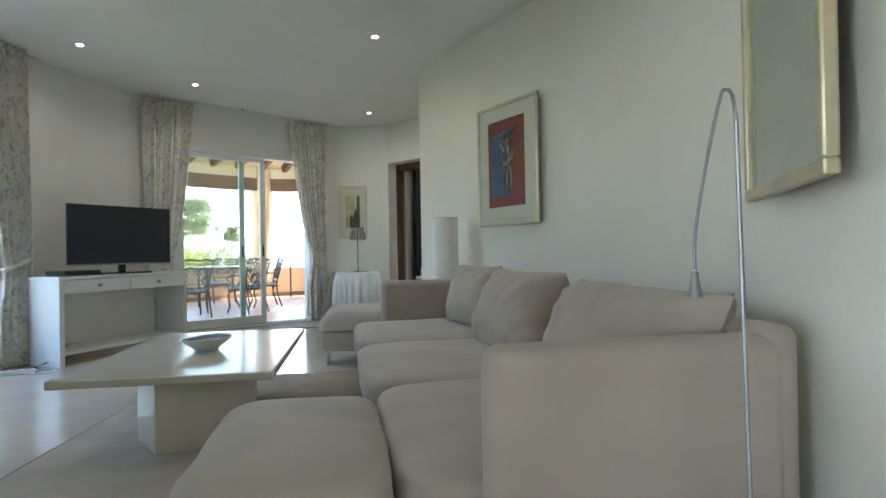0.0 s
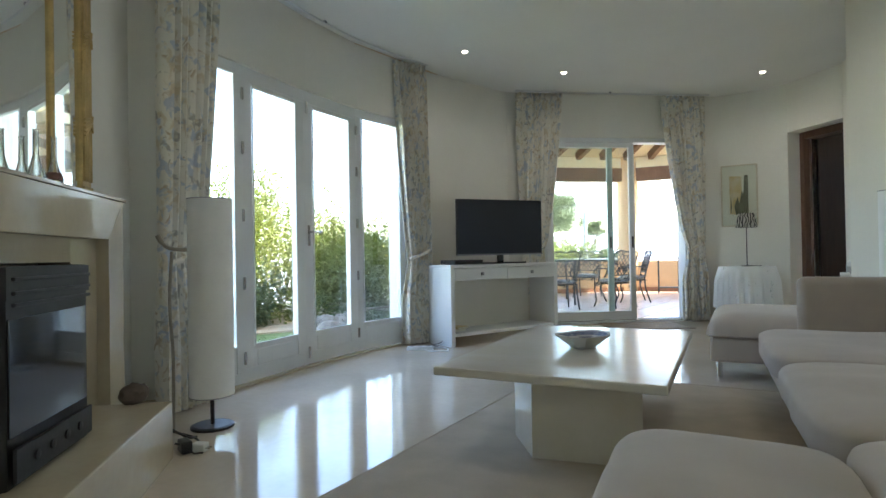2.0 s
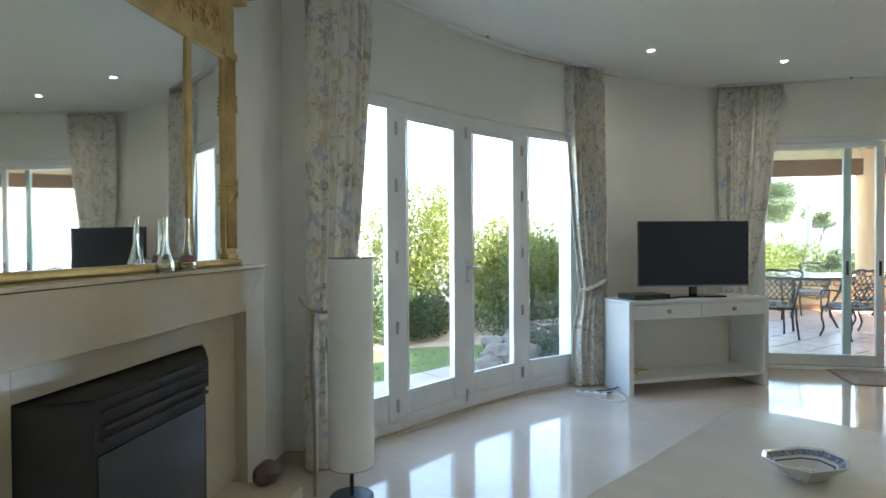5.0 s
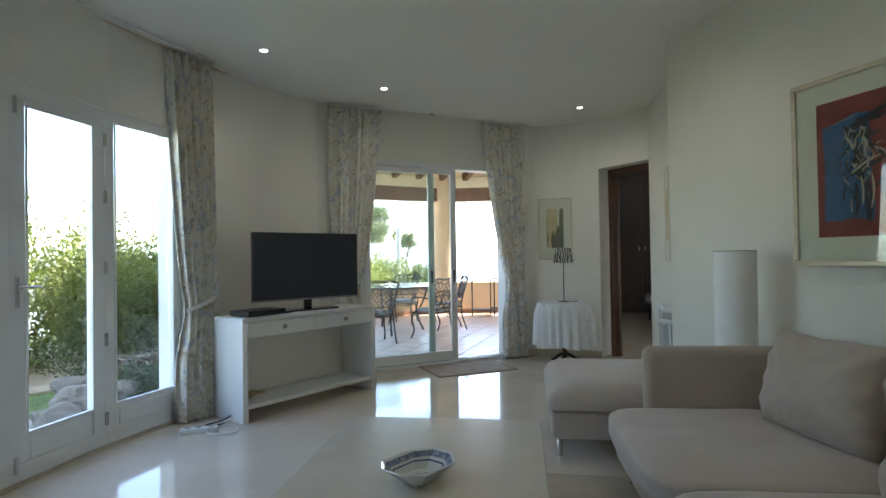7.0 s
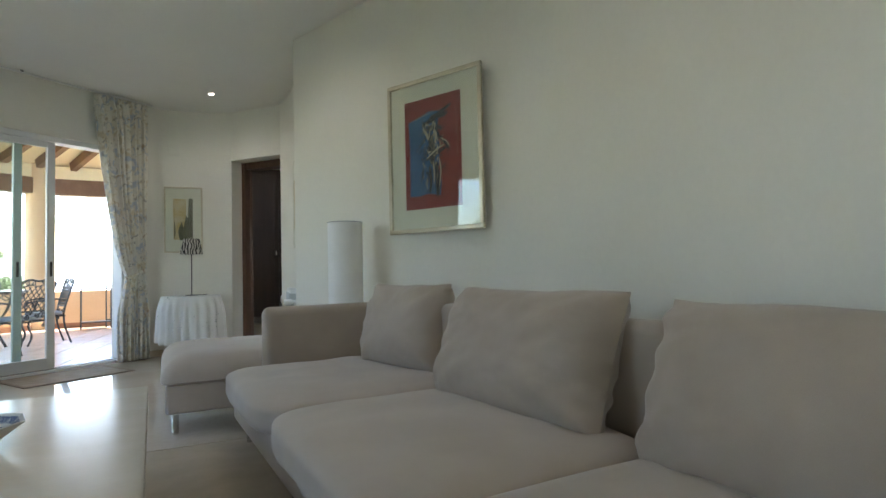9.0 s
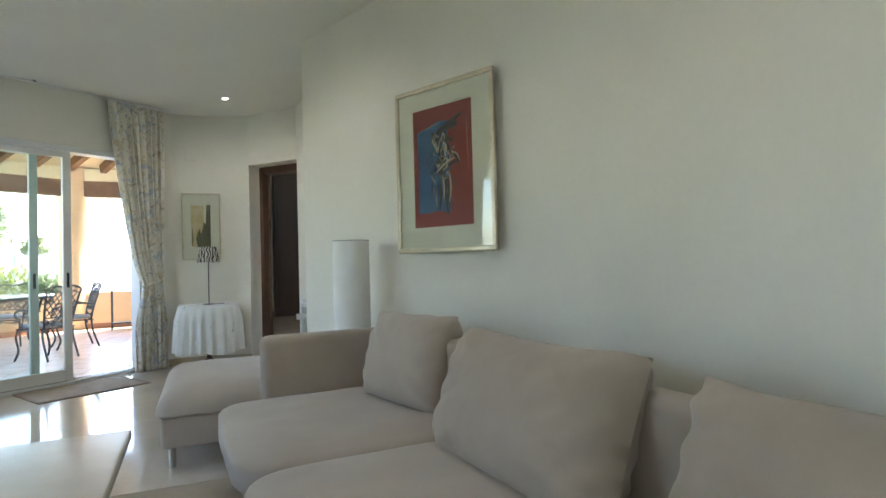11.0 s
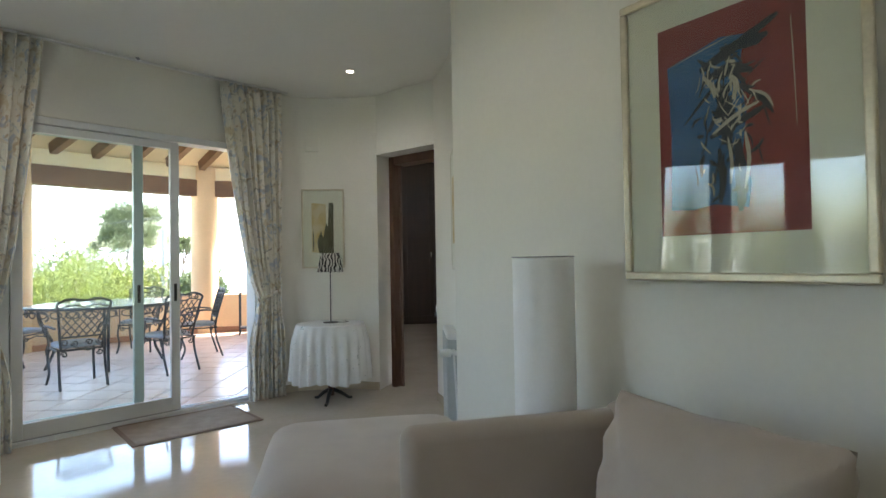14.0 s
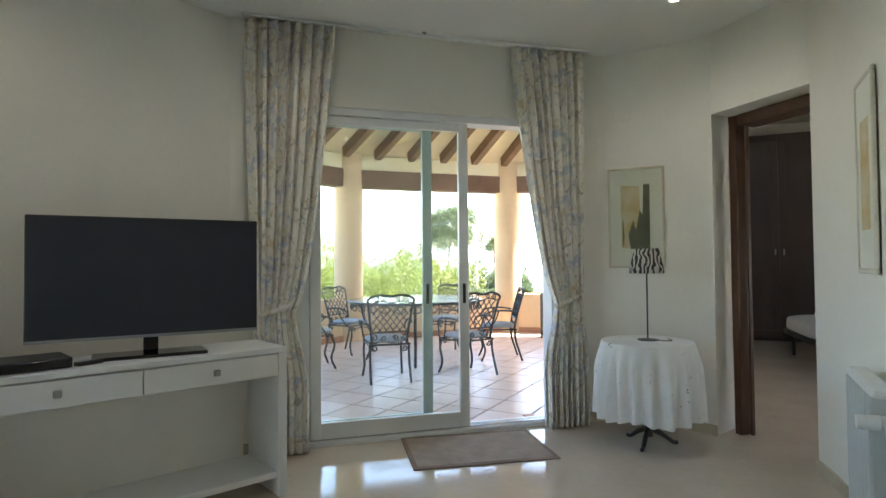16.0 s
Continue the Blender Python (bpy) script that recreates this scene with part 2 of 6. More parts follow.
GRASSY = mat("tall yellow-green grass", (0.17, 0.205, 0.045), 0.8, var=0.3, scale=2, fine=20, bump=0, colour2=(0.12, 0.165, 0.04))
BARK = mat("grey bark", (0.16, 0.12, 0.085), 0.9, var=0.3, fine=30, bump=0.6)
STEEL = mat("dull satin steel", (0.22, 0.22, 0.22), 0.45, metal=0.6, var=0.08, bump=0.03)
GREY_PL = mat("grey plastic", (0.30, 0.30, 0.30), 0.5, var=0.08, bump=0.05)
WHITE_PL = mat("white plastic", (0.75, 0.75, 0.73), 0.4, var=0.05, bump=0.03)
RED_INK = mat("red printed ground", (0.27, 0.045, 0.04), 0.7, var=0.12, scale=9, fine=90, bump=0.03)
BLUE_INK = mat("blue printed field", (0.04, 0.15, 0.35), 0.7, var=0.3, scale=7, fine=60, bump=0.03)
DARK_INK = mat("dark brush strokes", (0.025, 0.03, 0.045), 0.7, var=0.3, bump=0.03)
CREAM_INK = mat("cream brush strokes", (0.52, 0.47, 0.38), 0.7, var=0.2, bump=0.03)
OCHRE_INK = mat("ochre wash", (0.58, 0.42, 0.17), 0.7, var=0.25, scale=9, bump=0.03, colour2=(0.66, 0.58, 0.40))
OLIVE_INK = mat("olive wash", (0.16, 0.16, 0.10), 0.7, var=0.35, scale=14, bump=0.03)
GREEN_INK = mat("pale green print", (0.55, 0.60, 0.53), 0.7, var=0.15, scale=6, bump=0.03)
for sheet in (LEAF_A, LEAF_B, LEAF_C, GRASSY):
    thin_sheet(sheet)
PANE = glass("window glass")
PICTURE_GLASS = glass("picture glass", (0.96, 0.97, 0.95), 0.75)
CLEAR = bpy.data.materials.new("clear bottle glass")
CLEAR.use_nodes = True
for key, value in (("Transmission Weight", 1.0), ("Roughness", 0.02), ("IOR", 1.47)):
    CLEAR.node_tree.nodes["Principled BSDF"].inputs[key].default_value = value
CLEAR.node_tree.nodes["Principled BSDF"].inputs["Base Color"].default_value = (0.93, 0.96, 0.94, 1)
MIRROR = mat("mirror silver", (0.86, 0.88, 0.86), 0.02, metal=1.0, var=0.0, bump=0)
LAMP_ON = glow("spot lamp", (1.0, 0.93, 0.80), 2.5)


# ---- mesh helpers ----
def part(name, bm, material, parent=None, label="", smooth=False, m=None):
    """Links a bmesh as one mesh object, under a thing or a part when given."""
    bmesh.ops.recalc_face_normals(bm, faces=bm.faces)
    for e in bm.edges:
        if len(e.link_faces) == 2 and e.calc_face_angle(0) > 0.75:
            e.smooth = False
    me = bpy.data.meshes.new(name)
    bm.to_mesh(me)
    bm.free()
    if smooth:
        for p in me.polygons:
            p.use_smooth = True
    for x in material if isinstance(material, (list, tuple)) else [material]:
        me.materials.append(x)
    ob = new(name, me)
    if parent is not None:
        ob.parent = parent
    if m is not None:
        ob.matrix_basis = m
    if label:
        tagged(ob, label)
    return ob


def thing(name, m, label, category, group=""):
    ob = new(name)
    ob.matrix_basis = m
    return tagged(ob, label, category, group)


def box(bm, x0, x1, y0, y1, z0, z1, bevel=0.0, m=None, seg=2):
    r = bmesh.ops.create_cube(bm, size=1.0)
    vs = r["verts"]
    for v in vs:
        v.co = Vector((x0 + (v.co.x + 0.5) * (x1 - x0), y0 + (v.co.y + 0.5) * (y1 - y0), z0 + (v.co.z + 0.5) * (z1 - z0)))
    if bevel:
        es = list({e for v in vs for e in v.link_edges})
        r = bmesh.ops.bevel(bm, geom=es, offset=bevel, segments=seg, affect="EDGES", profile=0.5)
        for f in r["faces"]:
            f.smooth = seg > 2
        vs = list({v for f in r["faces"] for v in f.verts} | {v for v in vs if v.is_valid})
    if m is not None:
        bmesh.ops.transform(bm, matrix=m, verts=vs)
    return bm


def bx(*a, **k):
    return box(bmesh.new(), *a, **k)


def lathe(profile, n=32, bm=None, at=(0, 0)):
    bm = bm or bmesh.new()
    rings = []
    for r, z in profile:
        if r < 1e-5:
            rings.append([bm.verts.new((at[0], at[1], z))])
        else:
            rings.append([bm.verts.new((at[0] + r * math.cos(2 * math.pi * i / n), at[1] + r * math.sin(2 * math.pi * i / n), z)) for i in range(n)])
    for a, b in zip(rings, rings[1:]):
        for i in range(n):
            j = (i + 1) % n
            q = [a[0]] if len(a) == 1 else [a[i], a[j]]
            q += [b[0]] if len(b) == 1 else [b[j], b[i]]
            if len(q) > 2:
                bm.faces.new(q)
    return bm


def tube(points, radius, n=8, bm=None, closed=False):
    """A round bar along a line of points; radius is a number or one for each point."""
    bm = bm or bmesh.new()
    pts = [Vector(p) for p in points]
    radii = radius if isinstance(radius, (list, tuple)) else [radius] * len(pts)
    rings, side = [], None
    for i, p in enumerate(pts):
        a = pts[i - 1] if i or closed else p
        b = pts[(i + 1) % len(pts)] if i < len(pts) - 1 or closed else p
        d = (b - a).normalized()
        if side is None:
            side = d.cross(Vector((0.31, 0.17, 0.93))).normalized()
        side = (side - d * side.dot(d)).normalized()
        up = d.cross(side)
        rings.append([bm.verts.new(p + radii[i] * (math.cos(2 * math.pi * k / n) * side + math.sin(2 * math.pi * k / n) * up)) for k in range(n)])
    pairs = list(zip(rings, rings[1:])) + ([(rings[-1], rings[0])] if closed else [])
    for a, b in pairs:
        for k in range(n):
            bm.faces.new((a[k], a[(k + 1) % n], b[(k + 1) % n], b[k]))
    if not closed:
        bm.faces.new(rings[0][::-1])
        bm.faces.new(rings[-1])
    return bm


def prism(poly, z0, z1, bm=None):
    bm = bm or bmesh.new()
    lo, hi = [bm.verts.new((x, y, z0)) for x, y in poly], [bm.verts.new((x, y, z1)) for x, y in poly]
    bm.faces.new(lo[::-1])
    bm.faces.new(hi)
    k = len(poly)
    for i in range(k):
        bm.faces.new((lo[i], lo[(i + 1) % k], hi[(i + 1) % k], hi[i]))
    return bm


def spline(pts, steps=6):
    """Points along a smooth line through pts."""
    p = [Vector(q) for q in pts]
    p = [2 * p[0] - p[1]] + p + [2 * p[-1] - p[-2]]
    out = []
    for i in range(1, len(p) - 2):
        for k in range(steps):
            t = k / steps
            a, b, c, d = p[i - 1 : i + 3]
            out.append(0.5 * (2 * b + (c - a) * t + (2 * a - 5 * b + 4 * c - d) * t * t + (3 * b - a - 3 * c + d) * t**3))
    return out + [p[-2]]


def spline_xy(pts, steps=5):
    return [(p[0], p[1]) for p in spline(pts, steps)]


def padded(w, d, h, e=5.0, n=12, dome=0.0, pinch=0.0, wrinkle=0.0, seed=0, sag=0.0):
    """A padded block about the origin: rounded by e, domed on top, its rim pinched like a pillow's."""
    bm = bmesh.new()
    bmesh.ops.create_cube(bm, size=2.0)
    bmesh.ops.subdivide_edges(bm, edges=bm.edges[:], cuts=n - 1, use_grid_fill=True)
    for v in bm.verts:
        x, y, z = v.co
        k = (abs(x) ** e + abs(y) ** e + abs(z) ** e) ** (1 / e)
        x, y, z = x / k, y / k, z / k
        rim = (1 - abs(x) ** 3) * (1 - abs(y) ** 3)
        z *= 1 - pinch * (1 - rim)
        z += (dome * rim if z > 0 else 0) - sag * rim * (1 if z > 0 else 0)
        if pinch:
            x *= 1 - 0.05 * (1 - y * y) + 0.03 * abs(x * y)
            y *= 1 - 0.05 * (1 - x * x) + 0.03 * abs(x * y)
        p = Vector((x * w / 2, y * d / 2, z * h / 2))
        if wrinkle:
            q = Vector((p.x * 3.0 + seed * 7.3, p.y * 6.0 + seed, p.z * 6.0))
            p += v.normal * wrinkle * (noise.noise(q * 1.2) + 0.5 * noise.noise(q * 3.1))
        v.co = p
    return bm


def frame_bars(w, h, t, d, bm=None, bevel=0.006):
    """Four bars round an opening w by h in the xz plane, outer size; t wide and d deep, front at y = -d."""
    bm = bm or bmesh.new()
    box(bm, -w / 2, w / 2, -d, 0, h / 2 - t, h / 2, bevel)
    box(bm, -w / 2, w / 2, -d, 0, -h / 2, -h / 2 + t, bevel)
    box(bm, -w / 2, -w / 2 + t, -d, 0, -h / 2 + t, h / 2 - t, bevel)
    box(bm, w / 2 - t, w / 2, -d, 0, -h / 2 + t, h / 2 - t, bevel)
    return bm


def facing(a, b, z):
    """Pose at the middle of a wall stretch from a to b, x along it, y into the wall, when the room lies on the right of a to b."""
    ang = math.degrees(math.atan2(b[1] - a[1], b[0] - a[0]))
    return pose((a[0] + b[0]) / 2, (a[1] + b[1]) / 2, z, 0, 0, ang)


CEIL = 2.985


def wall(name, path, label, thick=0.3, z0=0.0, z1=CEIL, openings=(), material=None, skirting=True):
    """A wall along a line of plan points with the room on its left; openings are (from, to, bottom, top) along it."""
    pts = [Vector((*p, 0)) for p in path]
    cum = [0.0]
    for a, b in zip(pts, pts[1:]):
        cum.append(cum[-1] + (b - a).length)

    def at(s):
        i = max(k for k in range(len(cum) - 1) if cum[k] <= s + 1e-9 or k == 0)
        return pts[i].lerp(pts[i + 1], (s - cum[i]) / (cum[i + 1] - cum[i]))

    def out(s):
        i = min(range(len(cum)), key=lambda k: abs(cum[k] - s))
        if abs(cum[i] - s) < 1e-6 and 0 < i < len(cum) - 1:
            d = (pts[i + 1] - pts[i]).normalized() + (pts[i] - pts[i - 1]).normalized()
        else:
            j = max(k for k in range(len(cum) - 1) if cum[k] <= s + 1e-9 or k == 0)
            d = pts[j + 1] - pts[j]
        d.normalize()
        return Vector((d.y, -d.x, 0))

    ss = sorted({round(s, 5) for s in cum} | {round(min(max(v, 0), cum[-1]), 5) for o in openings for v in o[:2]})
    zs = sorted({z0, z1} | {v for o in openings for v in o[2:]})
    solid = [[not any(o[0] - 1e-4 <= (a + b) / 2 <= o[1] + 1e-4 and o[2] <= (c + d) / 2 <= o[3] for o in openings) for c, d in zip(zs, zs[1:])] for a, b in zip(ss, ss[1:])]
    bm = bmesh.new()
    inner = [[bm.verts.new(at(s) + Vector((0, 0, z))) for z in zs] for s in ss]
    outer = [[bm.verts.new(at(s) + thick * out(s) + Vector((0, 0, z))) for z in zs] for s in ss]
    ni, nj = len(ss) - 1, len(zs) - 1
    curved = len(path) > 6 and not openings
    for i in range(ni):
        for j in range(nj):
            if not solid[i][j]:
                continue
            bm.faces.new((inner[i][j], inner[i + 1][j], inner[i + 1][j + 1], inner[i][j + 1])).smooth = curved
            bm.faces.new((outer[i][j], outer[i][j + 1], outer[i + 1][j + 1], outer[i + 1][j]))
            if i == 0 or not solid[i - 1][j]:
                bm.faces.new((inner[i][j], inner[i][j + 1], outer[i][j + 1], outer[i][j]))
            if i == ni - 1 or not solid[i + 1][j]:
                bm.faces.new((inner[i + 1][j], outer[i + 1][j], outer[i + 1][j + 1], inner[i + 1][j + 1]))
            if j == 0 or not solid[i][j - 1]:
                bm.faces.new((inner[i][j], outer[i][j], outer[i + 1][j], inner[i + 1][j]))
            if j == nj - 1 or not solid[i][j + 1]:
                bm.faces.new((inner[i][j + 1], inner[i + 1][j + 1], outer[i + 1][j + 1], outer[i][j + 1]))
    ob = tagged(part(name, bm, material or PLASTER), label, "wall", kind="structure")
    if skirting:
        sk = bmesh.new()
        for i in range(ni):
            if solid[i][0]:
                a, b = at(ss[i]), at(ss[i + 1])
                oa, obb = out(ss[i]), out(ss[i + 1])
                pa, pb = a - 0.014 * oa, b - 0.014 * obb
                v = [sk.verts.new(q) for q in (pa, pb, b, a)]
                w = [sk.verts.new(q + Vector((0, 0, 0.075))) for q in (pa, pb, b, a)]
                sk.faces.new(w)
                for k in range(4):
                    sk.faces.new((v[k], v[(k + 1) % 4], w[(k + 1) % 4], w[k]))
        tagged(part("baseboard", sk, STONE), "low polished limestone baseboard along the plaster wall", "baseboard", kind="structure")
    return ob


# ---- structure of the living room ----
P0, U, N = Vector((-2.55, 7.18)), Vector((0.78, 0.626)).normalized(), Vector((-0.626, 0.78)).normalized()
FO, FS, FG = Vector((-2.26, 2.32)), Vector((-0.67, 0.743)).normalized(), Vector((0.743, 0.67)).normalized()


def on_slide(u, n):
    return P0 + u * U + n * N


def on_fire(s, g):
    return FO + s * FS + g * FG


EAST = [tuple(p) for p in spline([(1.25, -3.4), (1.02, -1.6), (0.97, -0.2), (1.16, 0.66), (1.41, 1.22), (1.685, 1.935), (1.85, 2.7), (1.865, 3.4), (1.76, 4.1), (1.61, 4.5), (1.235, 5.22), (0.72, 6.39)], 5)]
HALL = [tuple(p) for p in spline([(0.72, 6.39), (0.80, 6.70), (0.865, 7.10), (0.90, 7.60), (0.895, 8.0), (0.85, 8.32)], 4)]
DOORWAY = [(0.85, 8.32), (0.33, 8.88)]
BACK = [tuple(p) for p in spline([(0.33, 8.88), (0.15, 8.965), (-0.1, 9.012), (-0.45, 9.02), (-0.60, 8.94)], 5)]
SLIDE = [(-0.60, 8.94), tuple(on_slide(-0.10, 0.15))]
TVW = [tuple(p) for p in spline([SLIDE[1], (-2.95, 6.6), (-3.13, 5.95), (-3.18, 5.66)], 6)]
BAY = [(-3.18, 5.66), (-3.16, 5.60), (-3.245, 4.92), (-3.22, 4.205), (-3.13, 3.49), (-3.06, 2.80), (-3.19, 2.665)]
FIRE = [(-3.19, 2.665), tuple(on_fire(-2.5, -0.46))]
WEST = [FIRE[1], (-1.05, -0.15), (-3.0, -0.9), (-3.0, -3.4)]
SOUTH = [(-3.0, -3.4), (1.25, -3.4)]
wall("wall_east", EAST, "curved cream plaster wall behind the sofa")
wall("wall_hall", HALL, "cream plaster wall with radiator and picture")
wall("wall_doorway", DOORWAY, "cream plaster wall pierced by the bedroom doorway", thick=0.34, openings=[(0.0, 0.7642, 0.0, 2.376)])
wall("wall_back", BACK, "cream plaster wall behind the draped round table")
wall("wall_terrace", SLIDE, "cream plaster wall around the terrace sliding door", thick=0.3, openings=[(0.25, 2.26, 0.0, 2.42)])
wall("wall_television", TVW, "cream plaster wall behind the television console")
lens = [0.0]
for a, b in zip(BAY, BAY[1:]):
    lens.append(lens[-1] + (Vector(b) - Vector(a)).length)
wall("wall_bay", BAY, "curved plaster wall above the french windows", thick=0.22, openings=[(lens[1], lens[5], 0.0, 2.36)])
wall("wall_fireplace", FIRE, "cream plaster wall behind the fireplace")
wall("wall_west", WEST, "plain cream plaster wall with a wide window", openings=[(2.56, 4.8, 0.1, 2.4)])
wall("wall_south", SOUTH, "plain cream plaster wall")

OUTLINE = EAST + HALL[1:] + DOORWAY[1:] + BACK[1:] + SLIDE[1:] + TVW[1:] + BAY[1:] + FIRE[1:] + WEST[1:]


def grown(poly, d):
    out = []
    for i, p in enumerate(poly):
        a, b = Vector(poly[i - 1]), Vector(poly[(i + 1) % len(poly)])
        t = (b - a).normalized()
        out.append((p[0] + d * t.y, p[1] - d * t.x))
    return out


tagged(part("floor", prism(grown(OUTLINE, 0.16), -0.2, 0.0), MARBLE), "polished cream marble floor with mirror-like sheen", "floor", kind="structure")
tagged(part("ceiling", prism(grown(OUTLINE, 0.2), CEIL, CEIL + 0.2), CEILING), "plain matt cream ceiling with small spotlights", "ceiling", kind="structure")

# ---- ceiling spotlights and curtain rails ----
def spotlight(x, y):
    ob = thing("ceiling_spotlight", pose(x, y, CEIL), "small round recessed ceiling spotlight, switched on", "spotlight", "ceiling spotlights")
    part("trim_ring", lathe([(0.036, -0.001), (0.040, -0.007), (0.034, -0.009), (0.027, -0.004), (0.027, -0.001)], 24), WHITE_PL, ob, smooth=True)
    part("bulb", lathe([(0.0, -0.0035), (0.027, -0.003), (0.027, -0.001)], 24), LAMP_ON, ob, "glowing warm bulb")


for x, y in ((-2.47, 5.68), (-1.85, 6.90), (0.09, 8.17), (0.28, 5.38), (-1.75, 3.1), (0.75, 3.2)):
    spotlight(x, y)
    beam = new("spotlight_beam", bpy.data.lights.new("spotlight_beam", "SPOT"))
    beam.data.energy, beam.data.color = SPOT_POWER, (1.0, 0.96, 0.88)
    beam.data.spot_size, beam.data.spot_blend, beam.data.shadow_soft_size = radians(150), 1.0, 0.05
    beam.matrix_world = pose(x, y, CEIL - 0.012)


def rail(name_label, pts):
    ob = thing("curtain_rail", pose(0, 0, CEIL - 0.02), name_label, "curtain rail")
    part("track", tube([(x, y, 0) for x, y in pts], 0.009, 6), WHITE, ob)
    part("bracket", bx(-0.012, 0.012, -0.012, 0.012, 0.0, 0.02, m=pose(*pts[len(pts) // 2], 0)), GREY_PL, ob)
    return ob


BAY_RAIL = [tuple(p) for p in spline([(-2.98, 2.72), (-3.0, 3.2), (-3.1, 4.0), (-3.14, 4.7), (-3.08, 5.3), (-2.98, 5.78)], 6)]
SLIDE_RAIL = [tuple(p) for p in spline([tuple(on_slide(-0.02, 0.02)), tuple(on_slide(0.7, 0.045)), tuple(on_slide(1.8, 0.045)), tuple(on_slide(2.6, 0.02))], 6)]
rail("thin curved white ceiling rail over the french windows", BAY_RAIL)
rail("thin white ceiling rail over the terrace door", SLIDE_RAIL)


def curtain(base, along, across, top, tie, foot, zt, label, folds, seed):
    """A gathered curtain in a plane: spans (from, to) at its top, at the tie and at its foot, zt the tie's height."""
    rnd = random.Random(seed)
    ob = thing("curtain", pose(0, 0, 0), label, "curtain", "floral curtains")
    bm = bmesh.new()
    nu, nz = folds * 8, 40
    ph = [rnd.uniform(0, 6.28) for _ in range(4)]
    rows = []
    for j in range(nz + 1):
        z = 0.015 + (CEIL - 0.045) * j / nz
        if z > zt:
            k = (z - zt) / (CEIL - 0.03 - zt)
            k = k ** 0.62 if k > 0 else 0
            a, b, amp = tie[0] + (top[0] - tie[0]) * k, tie[1] + (top[1] - tie[1]) * k, 0.030 + 0.012 * k
        else:
            k = min(1.0, (zt - z) / 0.55)
            k = k * k * (3 - 2 * k)
            a, b, amp = tie[0] + (foot[0] - tie[0]) * k, tie[1] + (foot[1] - tie[1]) * k, 0.028 + 0.022 * k
        if z > CEIL - 0.15:
            amp *= 0.6
        row = []
        for i in range(nu + 1):
            t = i / nu
            w = 2 * math.pi * folds * t + 0.7 * math.sin(3 * t + ph[0]) + 0.25 * math.sin(1.3 * z + ph[1])
            off = amp * (math.sin(w) + 0.28 * math.sin(2.3 * w + ph[2] + z))
            s = a + (b - a) * t + 0.012 * math.sin(w + ph[3] + 0.6 * z)
            p = Vector(base) + Vector(along) * s + Vector(across) * off
            row.append(bm.verts.new((p.x, p.y, z)))
        rows.append(row)
    for r, q in zip(rows, rows[1:]):
        for i in range(nu):
            bm.faces.new((r[i], r[i + 1], q[i + 1], q[i]))
    cl = part("cloth", bm, CURTAIN, ob, smooth=True)
    md = cl.modifiers.new("thickness", "SOLIDIFY")
    md.thickness = 0.004
    band = bmesh.new()
    m0, m1 = tie[0] - 0.006, tie[1] + 0.006
    ring = []
    for i in range(20):
        w = 2 * math.pi * i / 20
        s, off = (m0 + m1) / 2 + (m1 - m0) / 2 * math.cos(w), 0.046 * math.sin(w)
        p = Vector(base) + Vector(along) * s + Vector(across) * off
        drop = 0.05 * math.cos(w)
        ring.append((band.verts.new((p.x, p.y, zt - 0.026 + drop)), band.verts.new((p.x, p.y, zt + 0.012 + drop))))
    for i in range(20):
        a, b = ring[i], ring[(i + 1) % 20]
        band.faces.new((a[0], b[0], b[1], a[1]))
    tb = part("tieback", band, CURTAIN, ob, "matching floral tieback band", smooth=True)
    tb.modifiers.new("thickness", "SOLIDIFY").thickness = 0.006
    return ob


FLORAL = "cream floral cotton curtain tied back beside the terrace door"
curtain(on_slide(0, 0.055), U, N, (0.0, 0.60), (0.06, 0.31), (0.04, 0.40), 0.98, FLORAL, 8, 1)
curtain(on_slide(0, 0.055), U, N, (1.93, 2.54), (2.28, 2.52), (2.19, 2.56), 1.0, FLORAL, 8, 2)
BAYF = "pale blue-grey floral curtain tied back beside the french windows"
ba, bb = Vector((-3.13, 5.45)), Vector((-2.96, 5.85))
d = (bb - ba).normalized()
curtain(ba, d, Vector((-d.y, d.x)), (-0.06, 0.34), (0.10, 0.36), (0.02, 0.36), 0.95, BAYF, 6, 3)
ba, bb = Vector((-2.93, 2.62)), Vector((-3.03, 3.15))
d = (bb - ba).normalized()
curtain(ba, d, Vector((-d.y, d.x)), (0.12, 0.58), (0.10, 0.38), (0.08, 0.46), 0.95, BAYF, 7, 4)


